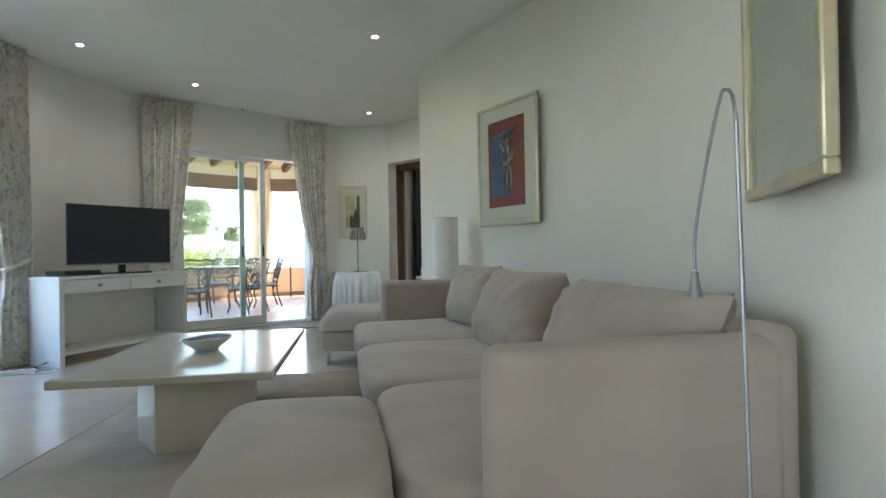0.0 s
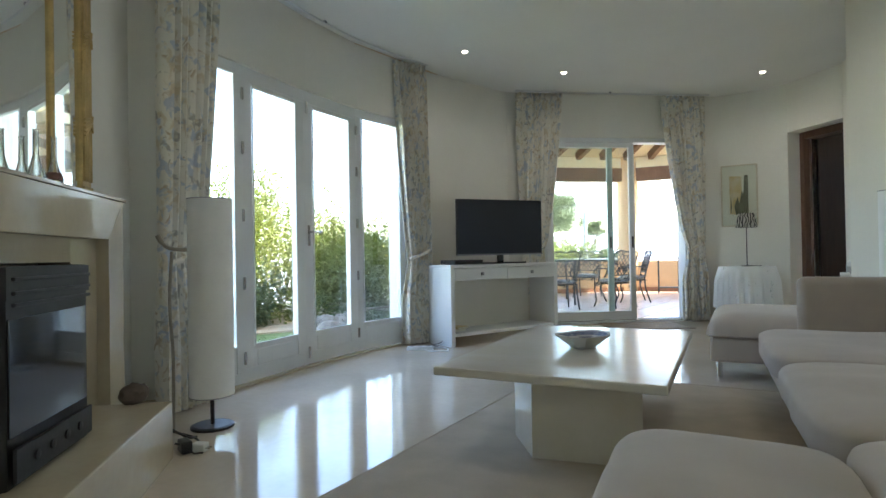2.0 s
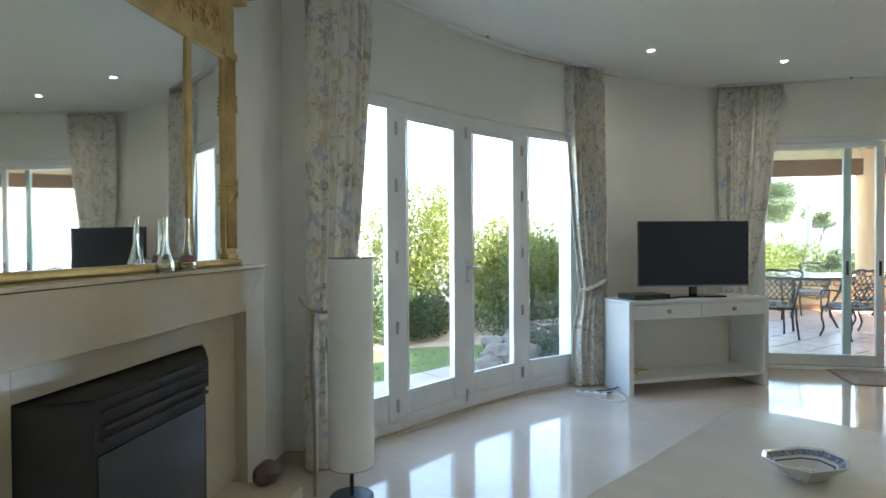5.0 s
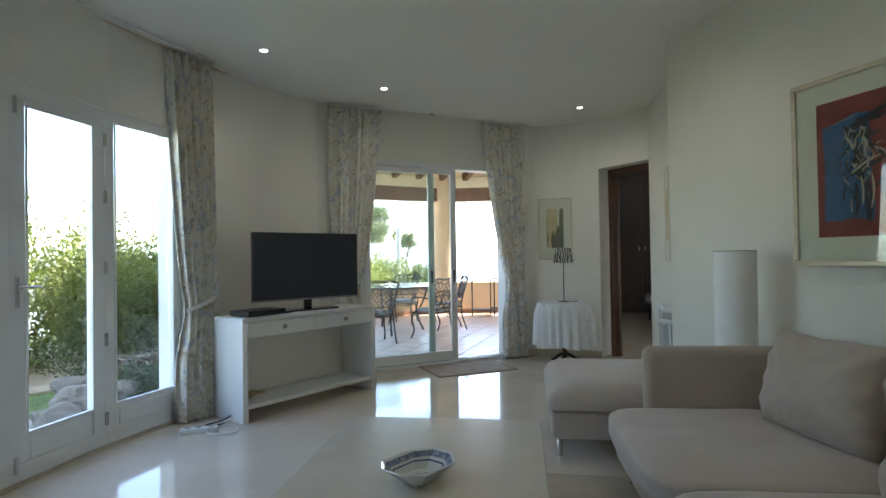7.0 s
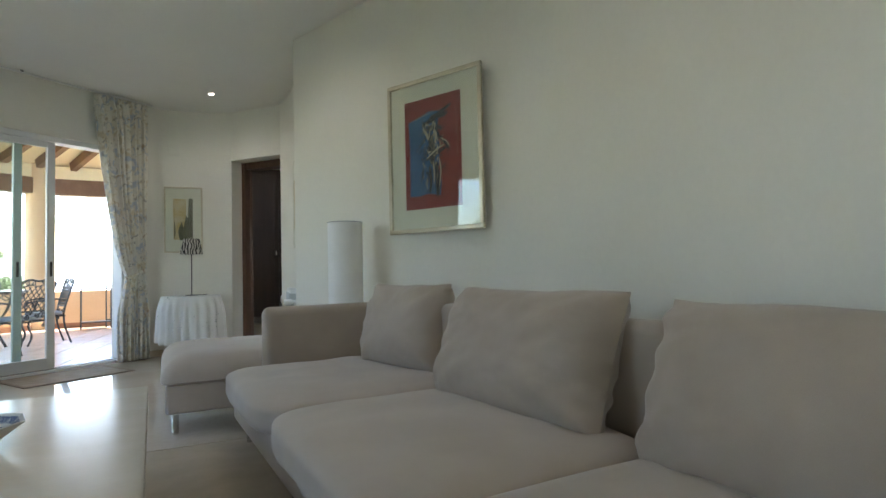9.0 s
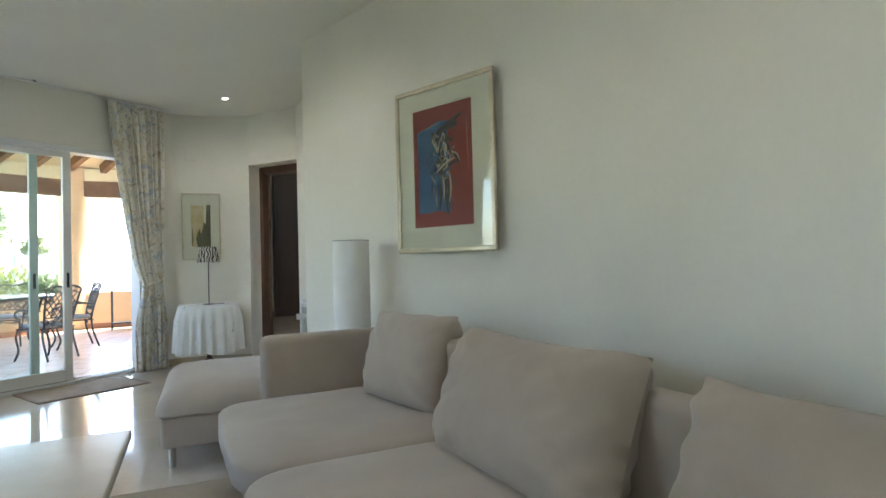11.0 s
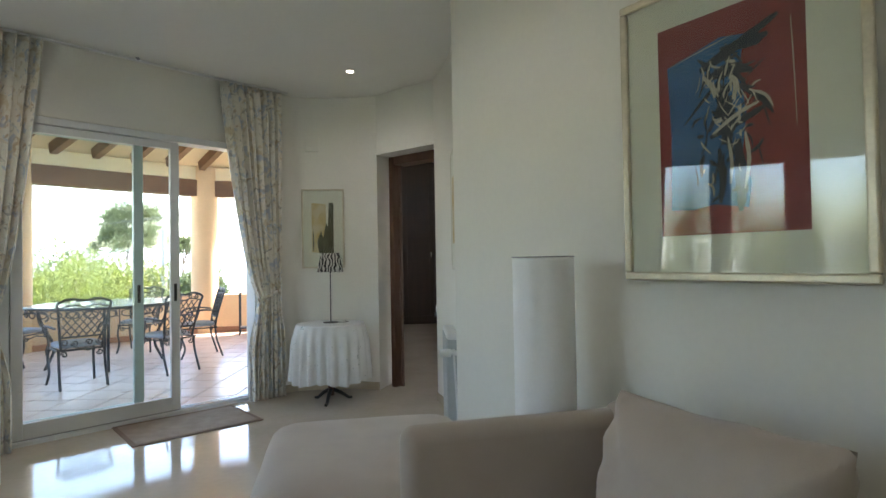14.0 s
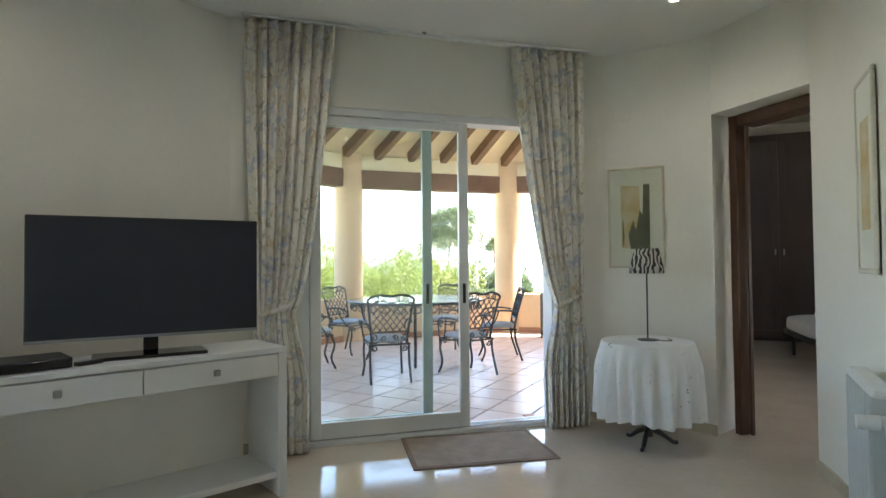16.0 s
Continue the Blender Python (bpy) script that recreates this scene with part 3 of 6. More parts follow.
# ---- french windows of the bay ----
def french_leaf(name, a, b, label, handle=0, hinge=0, st=0.105, head=2.235):
    a, b = Vector(a), Vector(b)
    w = (b - a).length
    ob = tagged(new(name), label, "french window", "french windows", "structure")
    ob.matrix_basis = facing(a, b, 0) @ pose(0, 0.03, 0)
    z0, z1 = 0.02, 2.364
    fr = frame_bars(w + 0.006, z1 - z0, st, 0.055, bevel=0.004)
    bmesh.ops.translate(fr, verts=fr.verts, vec=(0, 0.055, (z0 + z1) / 2))
    box(fr, -w / 2 + st, w / 2 - st, 0.004, 0.05, z0 + st, 0.285, 0.004)
    if head < z1 - st:
        box(fr, -w / 2 + st, w / 2 - st, 0.004, 0.05, head, z1 - st + 0.002, 0.0)
    part("sash", fr, SASH, ob)
    bd = frame_bars(w - 2 * st + 0.004, head - 0.283, 0.012, 0.012, bevel=0.003)
    bmesh.ops.translate(bd, verts=bd.verts, vec=(0, 0.004, (0.283 + head) / 2))
    part("glazing_bead", bd, SASH, ob)
    g = part("pane", bx(-w / 2 + st - 0.004, w / 2 - st + 0.004, 0.024, 0.030, 0.28, head + 0.005), PANE, ob, "clear glass pane")
    g.visible_shadow = False
    part("kick_panel", bx(-w / 2 + st + 0.03, w / 2 - st - 0.03, -0.004, 0.006, 0.13, 0.25, 0.004), SASH, ob)
    if hinge:
        for z in (0.2, 0.75, 1.25, 1.75, 2.15):
            part("hinge", lathe([(0.0, -0.045), (0.008, -0.045), (0.008, 0.045), (0.0, 0.045)], 8), CHROME, ob, "small steel hinge", m=pose(hinge * (w / 2 - 0.004), -0.006, z))
    if handle:
        plate = bx(-0.014, 0.014, -0.006, 0.0, -0.09, 0.09, 0.003)
        tube([(0, -0.004, 0.03), (0, -0.045, 0.03), (handle * 0.03, -0.05, 0.03), (handle * 0.12, -0.05, 0.028)], 0.008, 8, plate)
        part("handle", plate, CHROME, ob, "steel lever handle", m=pose(-handle * (w / 2 - 0.045), 0, 1.12))
        for z in (0.12, 2.22):
            part("bolt", bx(-0.01, 0.01, -0.014, 0.0, -0.05, 0.05, 0.003), CHROME, ob, "steel slide bolt", m=pose(-handle * (w / 2 - 0.03), 0, z))
    return ob


VP = list(reversed(BAY[1:6]))
FL = "tall white-painted french window leaf with one clear pane"
french_leaf("window_1", VP[0], VP[1], FL, hinge=1, st=0.075, head=2.288)
french_leaf("window_2", VP[1], VP[2], FL, hinge=-1)
french_leaf("window_3", VP[2], VP[3], FL + " and lever handle", handle=1, hinge=1)
french_leaf("window_4", VP[3], VP[4], FL, hinge=-1, st=0.075, head=2.288)
sill = bmesh.new()
prism([VP[0], VP[1], VP[2], VP[3], VP[4], (-3.5, 5.66), (-3.58, 4.95), (-3.56, 4.2), (-3.46, 3.4), (-3.4, 2.72)], -0.03, 0.012, sill)
tagged(part("threshold", sill, STONE), "pale stone threshold under the french windows", "threshold", kind="structure")


# ---- terrace sliding door ----
def slide_pose(u, n):
    p = on_slide(u, n)
    return pose(p.x, p.y, 0, 0, 0, math.degrees(math.atan2(U.y, U.x)))


fr = tagged(new("door_1"), "white aluminium sliding terrace door, slid half open", "sliding door", kind="structure")
fr.matrix_basis = slide_pose(0, 0.22)
q = bmesh.new()
box(q, 0.36, 2.37, -0.05, 0.10, 2.365, 2.42, 0.004)
box(q, 0.36, 0.42, -0.05, 0.10, 0.03, 2.365, 0.004)
box(q, 2.31, 2.37, -0.05, 0.10, 0.03, 2.365, 0.004)
box(q, 0.36, 2.37, -0.06, 0.12, -0.02, 0.03, 0.004)
part("door_frame", q, ALU, fr)
q = bmesh.new()
for y in (-0.012, 0.045):
    box(q, 0.42, 2.31, y - 0.006, y + 0.006, 0.03, 0.042)
part("track", q, CHROME, fr, "steel floor track")


def slider(u0, u1, y, material, label):
    w = u1 - u0
    leaf = part("sliding_leaf", bmesh.new(), ALU, fr, label, m=pose((u0 + u1) / 2, y, 0))
    b = bmesh.new()
    st = 0.075
    box(b, -w / 2, -w / 2 + st, -0.02, 0.02, 0.042, 2.36, 0.004)
    box(b, w / 2 - st, w / 2, -0.02, 0.02, 0.042, 2.36, 0.004)
    box(b, -w / 2 + st, w / 2 - st, -0.02, 0.02, 0.042, 0.155, 0.004)
    box(b, -w / 2 + st, w / 2 - st, -0.02, 0.02, 2.30, 2.36, 0.004)
    part("leaf_frame", b, material, leaf)
    g = part("pane", bx(-w / 2 + st - 0.005, w / 2 - st + 0.005, -0.004, 0.004, 0.15, 2.305), PANE, leaf, "clear glass pane")
    g.visible_shadow = False
    part("pull", bx(w / 2 - 0.05, w / 2 - 0.026, -0.024, -0.019, 0.98, 1.13, 0.002), BLACK, leaf, "black recessed finger pull")


slider(0.43, 1.62, -0.012, ALU, "white framed glass leaf")
GREENALU = mat("green tinted leaf edge", (0.50, 0.62, 0.58), 0.3, var=0.05, bump=0.02)
slider(0.40, 1.345, 0.045, GREENALU, "rear glass leaf with a greenish edge")
tagged(part("door_stop", bx(-0.05, 0.05, -0.04, 0.04, -0.115, -0.02, 0.01, m=slide_pose(2.28, 0.55)), SKIRT), "small terracotta block holding the terrace door", "door stop")

mat_ob = thing("door_mat", pose(-1.235, 7.985, 0.0, 0, 0, 34), "thin grey-brown rectangular door mat with darker border", "door mat")
part("mat_body", bx(-0.455, 0.455, -0.29, 0.29, 0.001, 0.010, 0.003), JUTE, mat_ob)
part("border", frame_bars(0.97, 0.66, 0.035, 0.008, bevel=0.002), mat("mat binding", (0.27, 0.20, 0.16), 0.9, bump=0.3), mat_ob, "darker bound edge", m=pose(0, 0, 0.001, -90))

# ---- bedroom doorway and the bedroom behind ----
dd = (Vector(DOORWAY[0]) - Vector(DOORWAY[1])).normalized()
dn = Vector((-dd.y, dd.x))
dm = Vector(DOORWAY[1]) + 0.19 * dn
casing = tagged(new("door_2"), "dark stained wooden door frame of the bedroom doorway", "door frame", kind="structure")
casing.matrix_basis = pose(dm.x, dm.y, 0, 0, 0, math.degrees(math.atan2(dd.y, dd.x)))
q = bmesh.new()
box(q, 0.002, 0.060, -0.02, 0.09, 0.0, 2.37, 0.004)
box(q, 0.69, 0.762, -0.02, 0.15, 0.0, 2.37, 0.004)
box(q, 0.075, 0.69, -0.02, 0.15, 2.285, 2.37, 0.004)
part("jamb", q, WOOD, casing)
part("door_stop_strip", bx(0.075, 0.09, 0.05, 0.08, 0, 2.285, 0.002), WOOD, casing)
tagged(part("floor_bedroom", prism([(0.5, 8.75), (0.9, 8.35), (5.2, 8.35), (5.2, 15.3), (0.85, 15.3), (0.0, 11.4), (0.0, 9.3)], -0.2, -0.004), MARBLE), "polished cream marble bedroom floor", "floor", kind="structure")
tagged(part("ceiling_bedroom", prism([(0.62, 8.95), (1.05, 8.5), (5.3, 8.5), (5.3, 15.4), (0.8, 15.4), (-0.1, 11.4), (-0.1, 9.35)], 3.6, 3.75), CEILING), "plain bedroom ceiling", "ceiling", kind="structure")
BED_WALLS = [(1.08, 8.42), (5.2, 8.42), (5.2, 15.2), (0.92, 15.2), (0.0, 11.3), (0.0, 9.33), (0.46, 9.22)]
wall("wall_bedroom", BED_WALLS, "plain plaster bedroom wall with a window", thick=0.12, z1=3.62, openings=[(5.7, 6.6, 0.9, 2.0)])
wr = thing("wardrobe", pose(2.24, 15.18, 0), "tall dark wenge built-in wardrobe with small steel pulls", "wardrobe")
part("body", bx(-1.3, 1.3, -0.56, 0.0, 0.0, 3.32, 0.004), WARDROBE, wr)
for i in range(4):
    dr = part("door", bx(-0.315, 0.315, -0.022, 0.0, 0.08, 3.28, 0.004), WARDROBE, wr, m=pose(-0.96 + 0.64 * i, -0.563, 0))
    q = frame_bars(0.63, 3.20, 0.09, 0.008)
    part("door_frame", q, WARDROBE, dr, m=pose(0, -0.023, 1.68))
    part("pull", bx(-0.012, 0.012, -0.03, -0.010, -0.05, 0.05, 0.004), CHROME, dr, "small steel pull", m=pose(0.26 if i % 2 == 0 else -0.26, -0.022, 1.42))
bed = thing("bed", pose(2.42, 12.6, 0, 0, 0, 4), "low bed with white sheet and dark metal legs", "bed")
mt = padded(1.95, 1.5, 0.22, 6, 10, wrinkle=0.01)
part("mattress", mt, SHEET, bed, "white sheet over the mattress", smooth=True, m=pose(0, 0, 0.45))
part("base", bx(-0.95, 0.95, -0.72, 0.72, 0.29, 0.36, 0.01), BLACK, bed)
for x in (-0.85, 0.85):
    for y in (-0.62, 0.62):
        part("leg", lathe([(0, 0.0), (0.022, 0.0), (0.022, 0.3), (0, 0.3)], 10), BLACK, bed, m=pose(x, y, 0))
part("blanket", padded(0.3, 0.5, 0.1, 5, 8, wrinkle=0.01), SHEET, bed, "folded white blanket", smooth=True, m=pose(-0.62, -0.2, 0.6))


# ---- the sofa ----
SA = 5.7
front0 = Vector((0.075, 4.95))
sofa = thing("sofa", pose(front0.x, front0.y, 0, 0, 0, SA), "long taupe canvas sofa with chaise end and low rounded arms", "sofa")
# local: x is depth from the front towards the wall, -y runs along the sofa
SEC = [(-0.02, -1.14), (-1.15, -2.29), (-2.30, -3.37)]
q = bx(0.06, 1.10, -3.37, -0.02, 0.125, 0.30, 0.03)
part("seat_base", q, FABRIC_L, sofa)
part("chaise_base", bx(-0.46, 0.06, -3.37, -2.48, 0.125, 0.30, 0.03, seg=4), FABRIC_L, sofa)
for i, (a, b) in enumerate(SEC):
    near = 0.04 if i == 2 else 0.0
    c = padded(0.99 - near, abs(b - a) + 0.015, 0.155, 6, 16, dome=0.20, wrinkle=0.008, seed=i)
    part("seat_cushion", c, FABRIC_L, sofa, smooth=True, m=pose(0.485 + near / 2, (a + b) / 2, 0.350))
c = padded(0.56, 0.95, 0.155, 6, 16, dome=0.20, wrinkle=0.008, seed=8)
part("chaise_cushion", c, FABRIC_L, sofa, smooth=True, m=pose(-0.248, -2.925, 0.350))
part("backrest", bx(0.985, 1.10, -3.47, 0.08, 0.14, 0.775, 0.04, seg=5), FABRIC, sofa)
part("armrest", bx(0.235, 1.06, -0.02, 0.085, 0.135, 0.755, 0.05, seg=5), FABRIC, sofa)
# Near arm: weak light there is put into the colour by the darker canvas.
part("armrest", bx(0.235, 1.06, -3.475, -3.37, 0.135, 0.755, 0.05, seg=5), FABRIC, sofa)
for x, y in ((0.14, -0.1), (0.14, -1.13), (0.14, -2.2), (-0.38, -2.55), (-0.38, -3.28), (1.0, -0.1), (1.0, -3.28), (0.14, -3.28)):
    part("leg", lathe([(0, 0), (0.017, 0), (0.02, 0.01), (0.02, 0.13), (0, 0.13)], 12), CHROME, sofa, "short steel leg", m=pose(x, y, 0))
part("cushion_seam", tube([(0.0, 0.42, 0), (0.0, 0.0, 0.004), (0.0, -0.42, 0)], 0.004, 5), FABRIC, sofa, m=pose(0.02, -1.68, 0.37))


def pillow(w, h, t, seed, n=40):
    """A loose cushion in the yz plane with drawn-out corners, sides pulled in and slack folds."""
    bm = bmesh.new()
    sides = []
    for sg in (-1, 1):
        grid = []
        for i in range(n + 1):
            row = []
            for j in range(n + 1):
                u, v = -1 + 2 * i / n, -1 + 2 * j / n
                thick = ((1 - abs(u) ** 4.0) * (1 - abs(v) ** 3.2)) ** 0.54
                y = u * w / 2 * (1 - 0.03 * (1 - v * v) - 0.008 * (u * v) ** 10)
                z = v * h / 2 * (1 - 0.05 * (1 - u * u) - 0.010 * (u * v) ** 10)
                q = Vector((u * w * 3.2 + seed * 5.1, v * h * 3.2, sg * 2.0 + seed))
                fold = 0.42 * noise.noise(q * 0.8) + 0.12 * noise.noise(q * 2.3) + 0.55 * noise.noise(Vector((u * 2.0 + seed, v * 4.5 + 2.5 * u, seed))) * abs(u) ** 3
                corner = (abs(u) * abs(v)) ** 2
                ridge = noise.noise(Vector((u * w * 5.0 + 2.0 * v + seed * 3.3, v * h * 3.0 - u, seed + sg)))
                rim = max(abs(u), abs(v)) ** 2
                fold -= 0.5 * max(0.0, 1 - abs(ridge) * 8) * rim
                side = max(0.0, (abs(u) - 0.72) / 0.28)
                x_pull = 0.011 * side * math.sin(13 * v + 3.0 * u * abs(v) + seed) * (1 - abs(v) ** 6)
                crease = x_pull + 0.016 * math.sin(11 * (abs(u) - abs(v)) + seed + 2 * u) * corner ** 0.5
                x = sg * (t / 2 * thick * (1 + 0.13 * fold) + thick ** 0.3 * (0.006 * fold + crease))
                z += -0.03 * h * thick * (1 - abs(v)) + 0.012 * noise.noise(Vector((u * 2.2 + seed, 0, 3))) * (1 if v > 0 else 0)
                row.append(bm.verts.new((x, y, z)))
            grid.append(row)
        sides.append(grid)
        for i in range(n):
            for j in range(n):
                bm.faces.new((grid[i][j], grid[i + 1][j], grid[i + 1][j + 1], grid[i][j + 1]))
    bmesh.ops.remove_doubles(bm, verts=bm.verts, dist=0.0015)
    return bm


def back_pillow(centre, yaw, tilt, w, h, t, seed, label, material=FABRIC):
    ob = thing("cushion", pose(*centre, 0, 0, yaw) @ pose(0, 0, 0, 0, tilt, 0), label, "cushion", "sofa back cushions")
    part("cover", pillow(w, h, t, seed), material, ob, smooth=True)
    return ob


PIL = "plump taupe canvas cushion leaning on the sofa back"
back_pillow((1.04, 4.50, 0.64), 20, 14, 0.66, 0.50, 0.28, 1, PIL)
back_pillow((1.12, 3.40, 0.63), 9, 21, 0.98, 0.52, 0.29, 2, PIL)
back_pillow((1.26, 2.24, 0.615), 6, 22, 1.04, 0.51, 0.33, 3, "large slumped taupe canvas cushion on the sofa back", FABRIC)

def loft_cushion(w, d, levels, r, seed):
    """A flat cushion with a sharp lower seam and sides that slope in to its top."""
    bm = bmesh.new()
    rings = []
    for z, inset in levels:
        ring = []
        a, b = w / 2 - inset, d / 2 - inset
        for cx, cy, t0 in ((a - r, b - r, 0), (-a + r, b - r, 90), (-a + r, -b + r, 180), (a - r, -b + r, 270)):
            ring += [(cx + r * math.cos(radians(t0 + 15 * k)), cy + r * math.sin(radians(t0 + 15 * k))) for k in range(7)]
        pts = []
        for p, q in zip(ring, ring[1:] + ring[:1]):
            n = max(1, round(math.dist(p, q) / 0.08))
            pts += [(p[0] + (q[0] - p[0]) * k / n, p[1] + (q[1] - p[1]) * k / n) for k in range(n)]
        rings.append((z, pts))
    count = len(rings[0][1])
    verts = []
    for z, pts in rings:
        pts = [pts[min(len(pts) - 1, round(k * len(pts) / count))] for k in range(count)]
        verts.append([bm.verts.new((x, y, z + 0.006 * noise.noise(Vector((x * 4, y * 4, seed))))) for x, y in pts])
    for lo, hi in zip(verts, verts[1:]):
        for k in range(count):
            bm.faces.new((lo[k], lo[(k + 1) % count], hi[(k + 1) % count], hi[k]))
    bm.faces.new(verts[0][::-1])
    crown = bm.verts.new((0, 0, levels[-1][0] + 0.004))
    for k in range(count):
        bm.faces.new((verts[-1][k], verts[-1][(k + 1) % count], crown))
    return bm


stool = thing("footstool", pose(0.22, 5.73, 0, 0, 0, 3), "square pale taupe canvas footstool with steel legs", "footstool")
part("base", bx(-0.475, 0.475, -0.54, 0.54, 0.135, 0.312, 0.018, seg=3), FABRIC_L, stool)
part("cushion", loft_cushion(1.0, 1.14, ((0.0, 0.012), (0.012, 0.0), (0.05, 0.004), (0.09, 0.022), (0.125, 0.055), (0.148, 0.10), (0.158, 0.16), (0.163, 0.26)), 0.07, 5), FABRIC_L, stool, smooth=True, m=pose(0, 0, 0.313))
for x in (-0.42, 0.42):
    for y in (-0.44, 0.44):
        part("leg", lathe([(0, 0), (0.017, 0), (0.02, 0.01), (0.02, 0.14), (0, 0.14)], 12), CHROME, stool, "short steel leg", m=pose(x, y, 0))

rug = thing("rug", pose(0, 0, 0), "plain beige flat-woven rug under table and sofa", "rug")
part("weave", prism([(-1.33, 0.75), (1.1, 0.85), (1.25, 1.5), (0.95, 4.98), (-1.335, 4.88)], 0.001, 0.007), RUG, rug)
part("hem", tube([(-1.33, 0.75, 0.005), (-1.335, 4.88, 0.005), (0.95, 4.98, 0.005)], 0.005, 6), RUG, rug, "stitched edge")

# ---- coffee table with bowl ----
tb = thing("coffee_table", pose(-0.715, 3.73, 0, 0, 0, 4), "low rectangular cream travertine coffee table", "coffee table")
part("tabletop", bx(-0.505, 0.505, -0.80, 0.80, 0.385, 0.425, 0.008), STONE_TABLE, tb)
foot = [(-0.765, 3.105), (-0.30, 3.21), (-0.44, 3.80), (-0.62, 4.22), (-0.97, 4.12), (-0.965, 3.37)]
inv = (pose(-0.715, 3.73, 0, 0, 0, 4)).inverted()
q = prism([(inv @ Vector((x, y, 0))).to_2d() for x, y in foot], 0.007, 0.384)
part("pedestal", q, STONE_TABLE, tb)


def octagon(w, d, c):
    return [(-w + c, -d), (w - c, -d), (w, -d + c), (w, d - c), (w - c, d), (-w + c, d), (-w, d - c), (-w, -d + c)]


def flat_oval(w, d, z):
    bm = bmesh.new()
    bm.faces.new([bm.verts.new((w * math.cos(a), d * math.sin(a), z)) for a in [2 * math.pi * k / 24 for k in range(24)]])
    return bm


def dish():
    bm = bmesh.new()
    rings = []
    for w, dpt, z in ((0.06, 0.05, 0.0), (0.07, 0.055, 0.008), (0.152, 0.116, 0.066), (0.165, 0.128, 0.076), (0.162, 0.125, 0.080), (0.150, 0.114, 0.072), (0.08, 0.062, 0.018), (0.0, 0.0, 0.016)):
        if w == 0:
            rings.append([bm.verts.new((0, 0, z))])
        else:
            rings.append([bm.verts.new((x, y, z + (0.006 if w > 0.14 and abs(x) > w * 0.9 else 0))) for x, y in octagon(w, dpt, w * 0.42)])
    for a, b in zip(rings, rings[1:]):
        for i in range(8):
            j = (i + 1) % 8
            bm.faces.new((a[i], a[j], b[j], b[i]) if len(b) > 1 else (a[i], a[j], b[0]))
    bm.faces.new(rings[0])
    return bm


bowl = thing("bowl", pose(-0.70, 3.68, 0.4255, 0, 0, 62), "octagonal blue and white glazed ceramic bowl on the coffee table", "bowl")
part("dish", dish(), CERAMIC_W, bowl, m=Matrix.Scale(0.92, 4))


def glaze_band(k0, k1):
    """A strip of coloured glaze round the bowl's inner wall, between two shares of its height."""
    bm = bmesh.new()
    rings = []
    for k in (k0, k1):
        w, dpt, z = 0.08 + 0.07 * k - 0.001, 0.062 + 0.052 * k - 0.001, 0.018 + 0.054 * k + 0.0015
        rings.append([bm.verts.new((x, y, z + (0.006 * k if abs(x) > w * 0.9 else 0))) for x, y in octagon(w, dpt, w * 0.42)])
    for i in range(8):
        bm.faces.new((rings[0][i], rings[0][(i + 1) % 8], rings[1][(i + 1) % 8], rings[1][i]))
    return bm


part("rim_band", glaze_band(0.66, 1.0), CERAMIC_B, bowl, "blue-grey patterned band inside the rim", m=Matrix.Scale(0.92, 4))
part("blue_line", glaze_band(0.42, 0.50), mat("cobalt line", (0.07, 0.10, 0.20), 0.15, bump=0.02), bowl, "thin dark blue line", m=Matrix.Scale(0.92, 4))
part("motif", flat_oval(0.05, 0.036, 0.0185), CERAMIC, bowl, "blue painted motif in the well", m=Matrix.Scale(0.92, 4))
part("foot", bx(-0.055, 0.055, -0.045, 0.045, -0.0005, 0.006, 0.002), CERAMIC_W, bowl)

# ---- television console ----
ca, cb = Vector((-2.605, 5.55)), Vector((-1.965, 6.87))
cd = (cb - ca).normalized()
cback = Vector((-cd.y, cd.x))
CW = (cb - ca).length
cons = thing("console_table", pose(ca.x, ca.y, 0, 0, 0, math.degrees(math.atan2(cd.y, cd.x))), "white lacquered console table with two drawers and low shelf", "console table")
part("tabletop", bx(0, CW, 0, 0.42, 0.795, 0.825, 0.004), WHITE, cons)
part("side_panel", bx(0.0, 0.05, 0.0, 0.42, 0.0, 0.795, 0.004), WHITE, cons)
part("side_panel", bx(CW - 0.05, CW, 0.0, 0.42, 0.0, 0.795, 0.004), WHITE, cons)
part("shelf", bx(0.05, CW - 0.05, 0.02, 0.41, 0.10, 0.135, 0.003), WHITE, cons)
part("back_panel", bx(0.20, CW - 0.09, 0.395, 0.407, 0.137, 0.663, 0.002), PLASTER, cons, "pale grey-white scuffed back panel")
part("drawer_box", bx(0.05, CW - 0.05, 0.02, 0.41, 0.665, 0.79), WHITE, cons)
for i in range(2):
    w = (CW - 0.10) / 2
    dr = part("drawer", bx(0.003, w - 0.003, -0.002, 0.02, 0.668, 0.788, 0.003), WHITE, cons, m=pose(0.05 + i * w, 0, 0))
    part("knob", bx(-0.016, 0.016, -0.024, -0.001, -0.016, 0.016, 0.005), GREY_PL, dr, "small square grey knob", m=pose(w / 2, 0, 0.73))

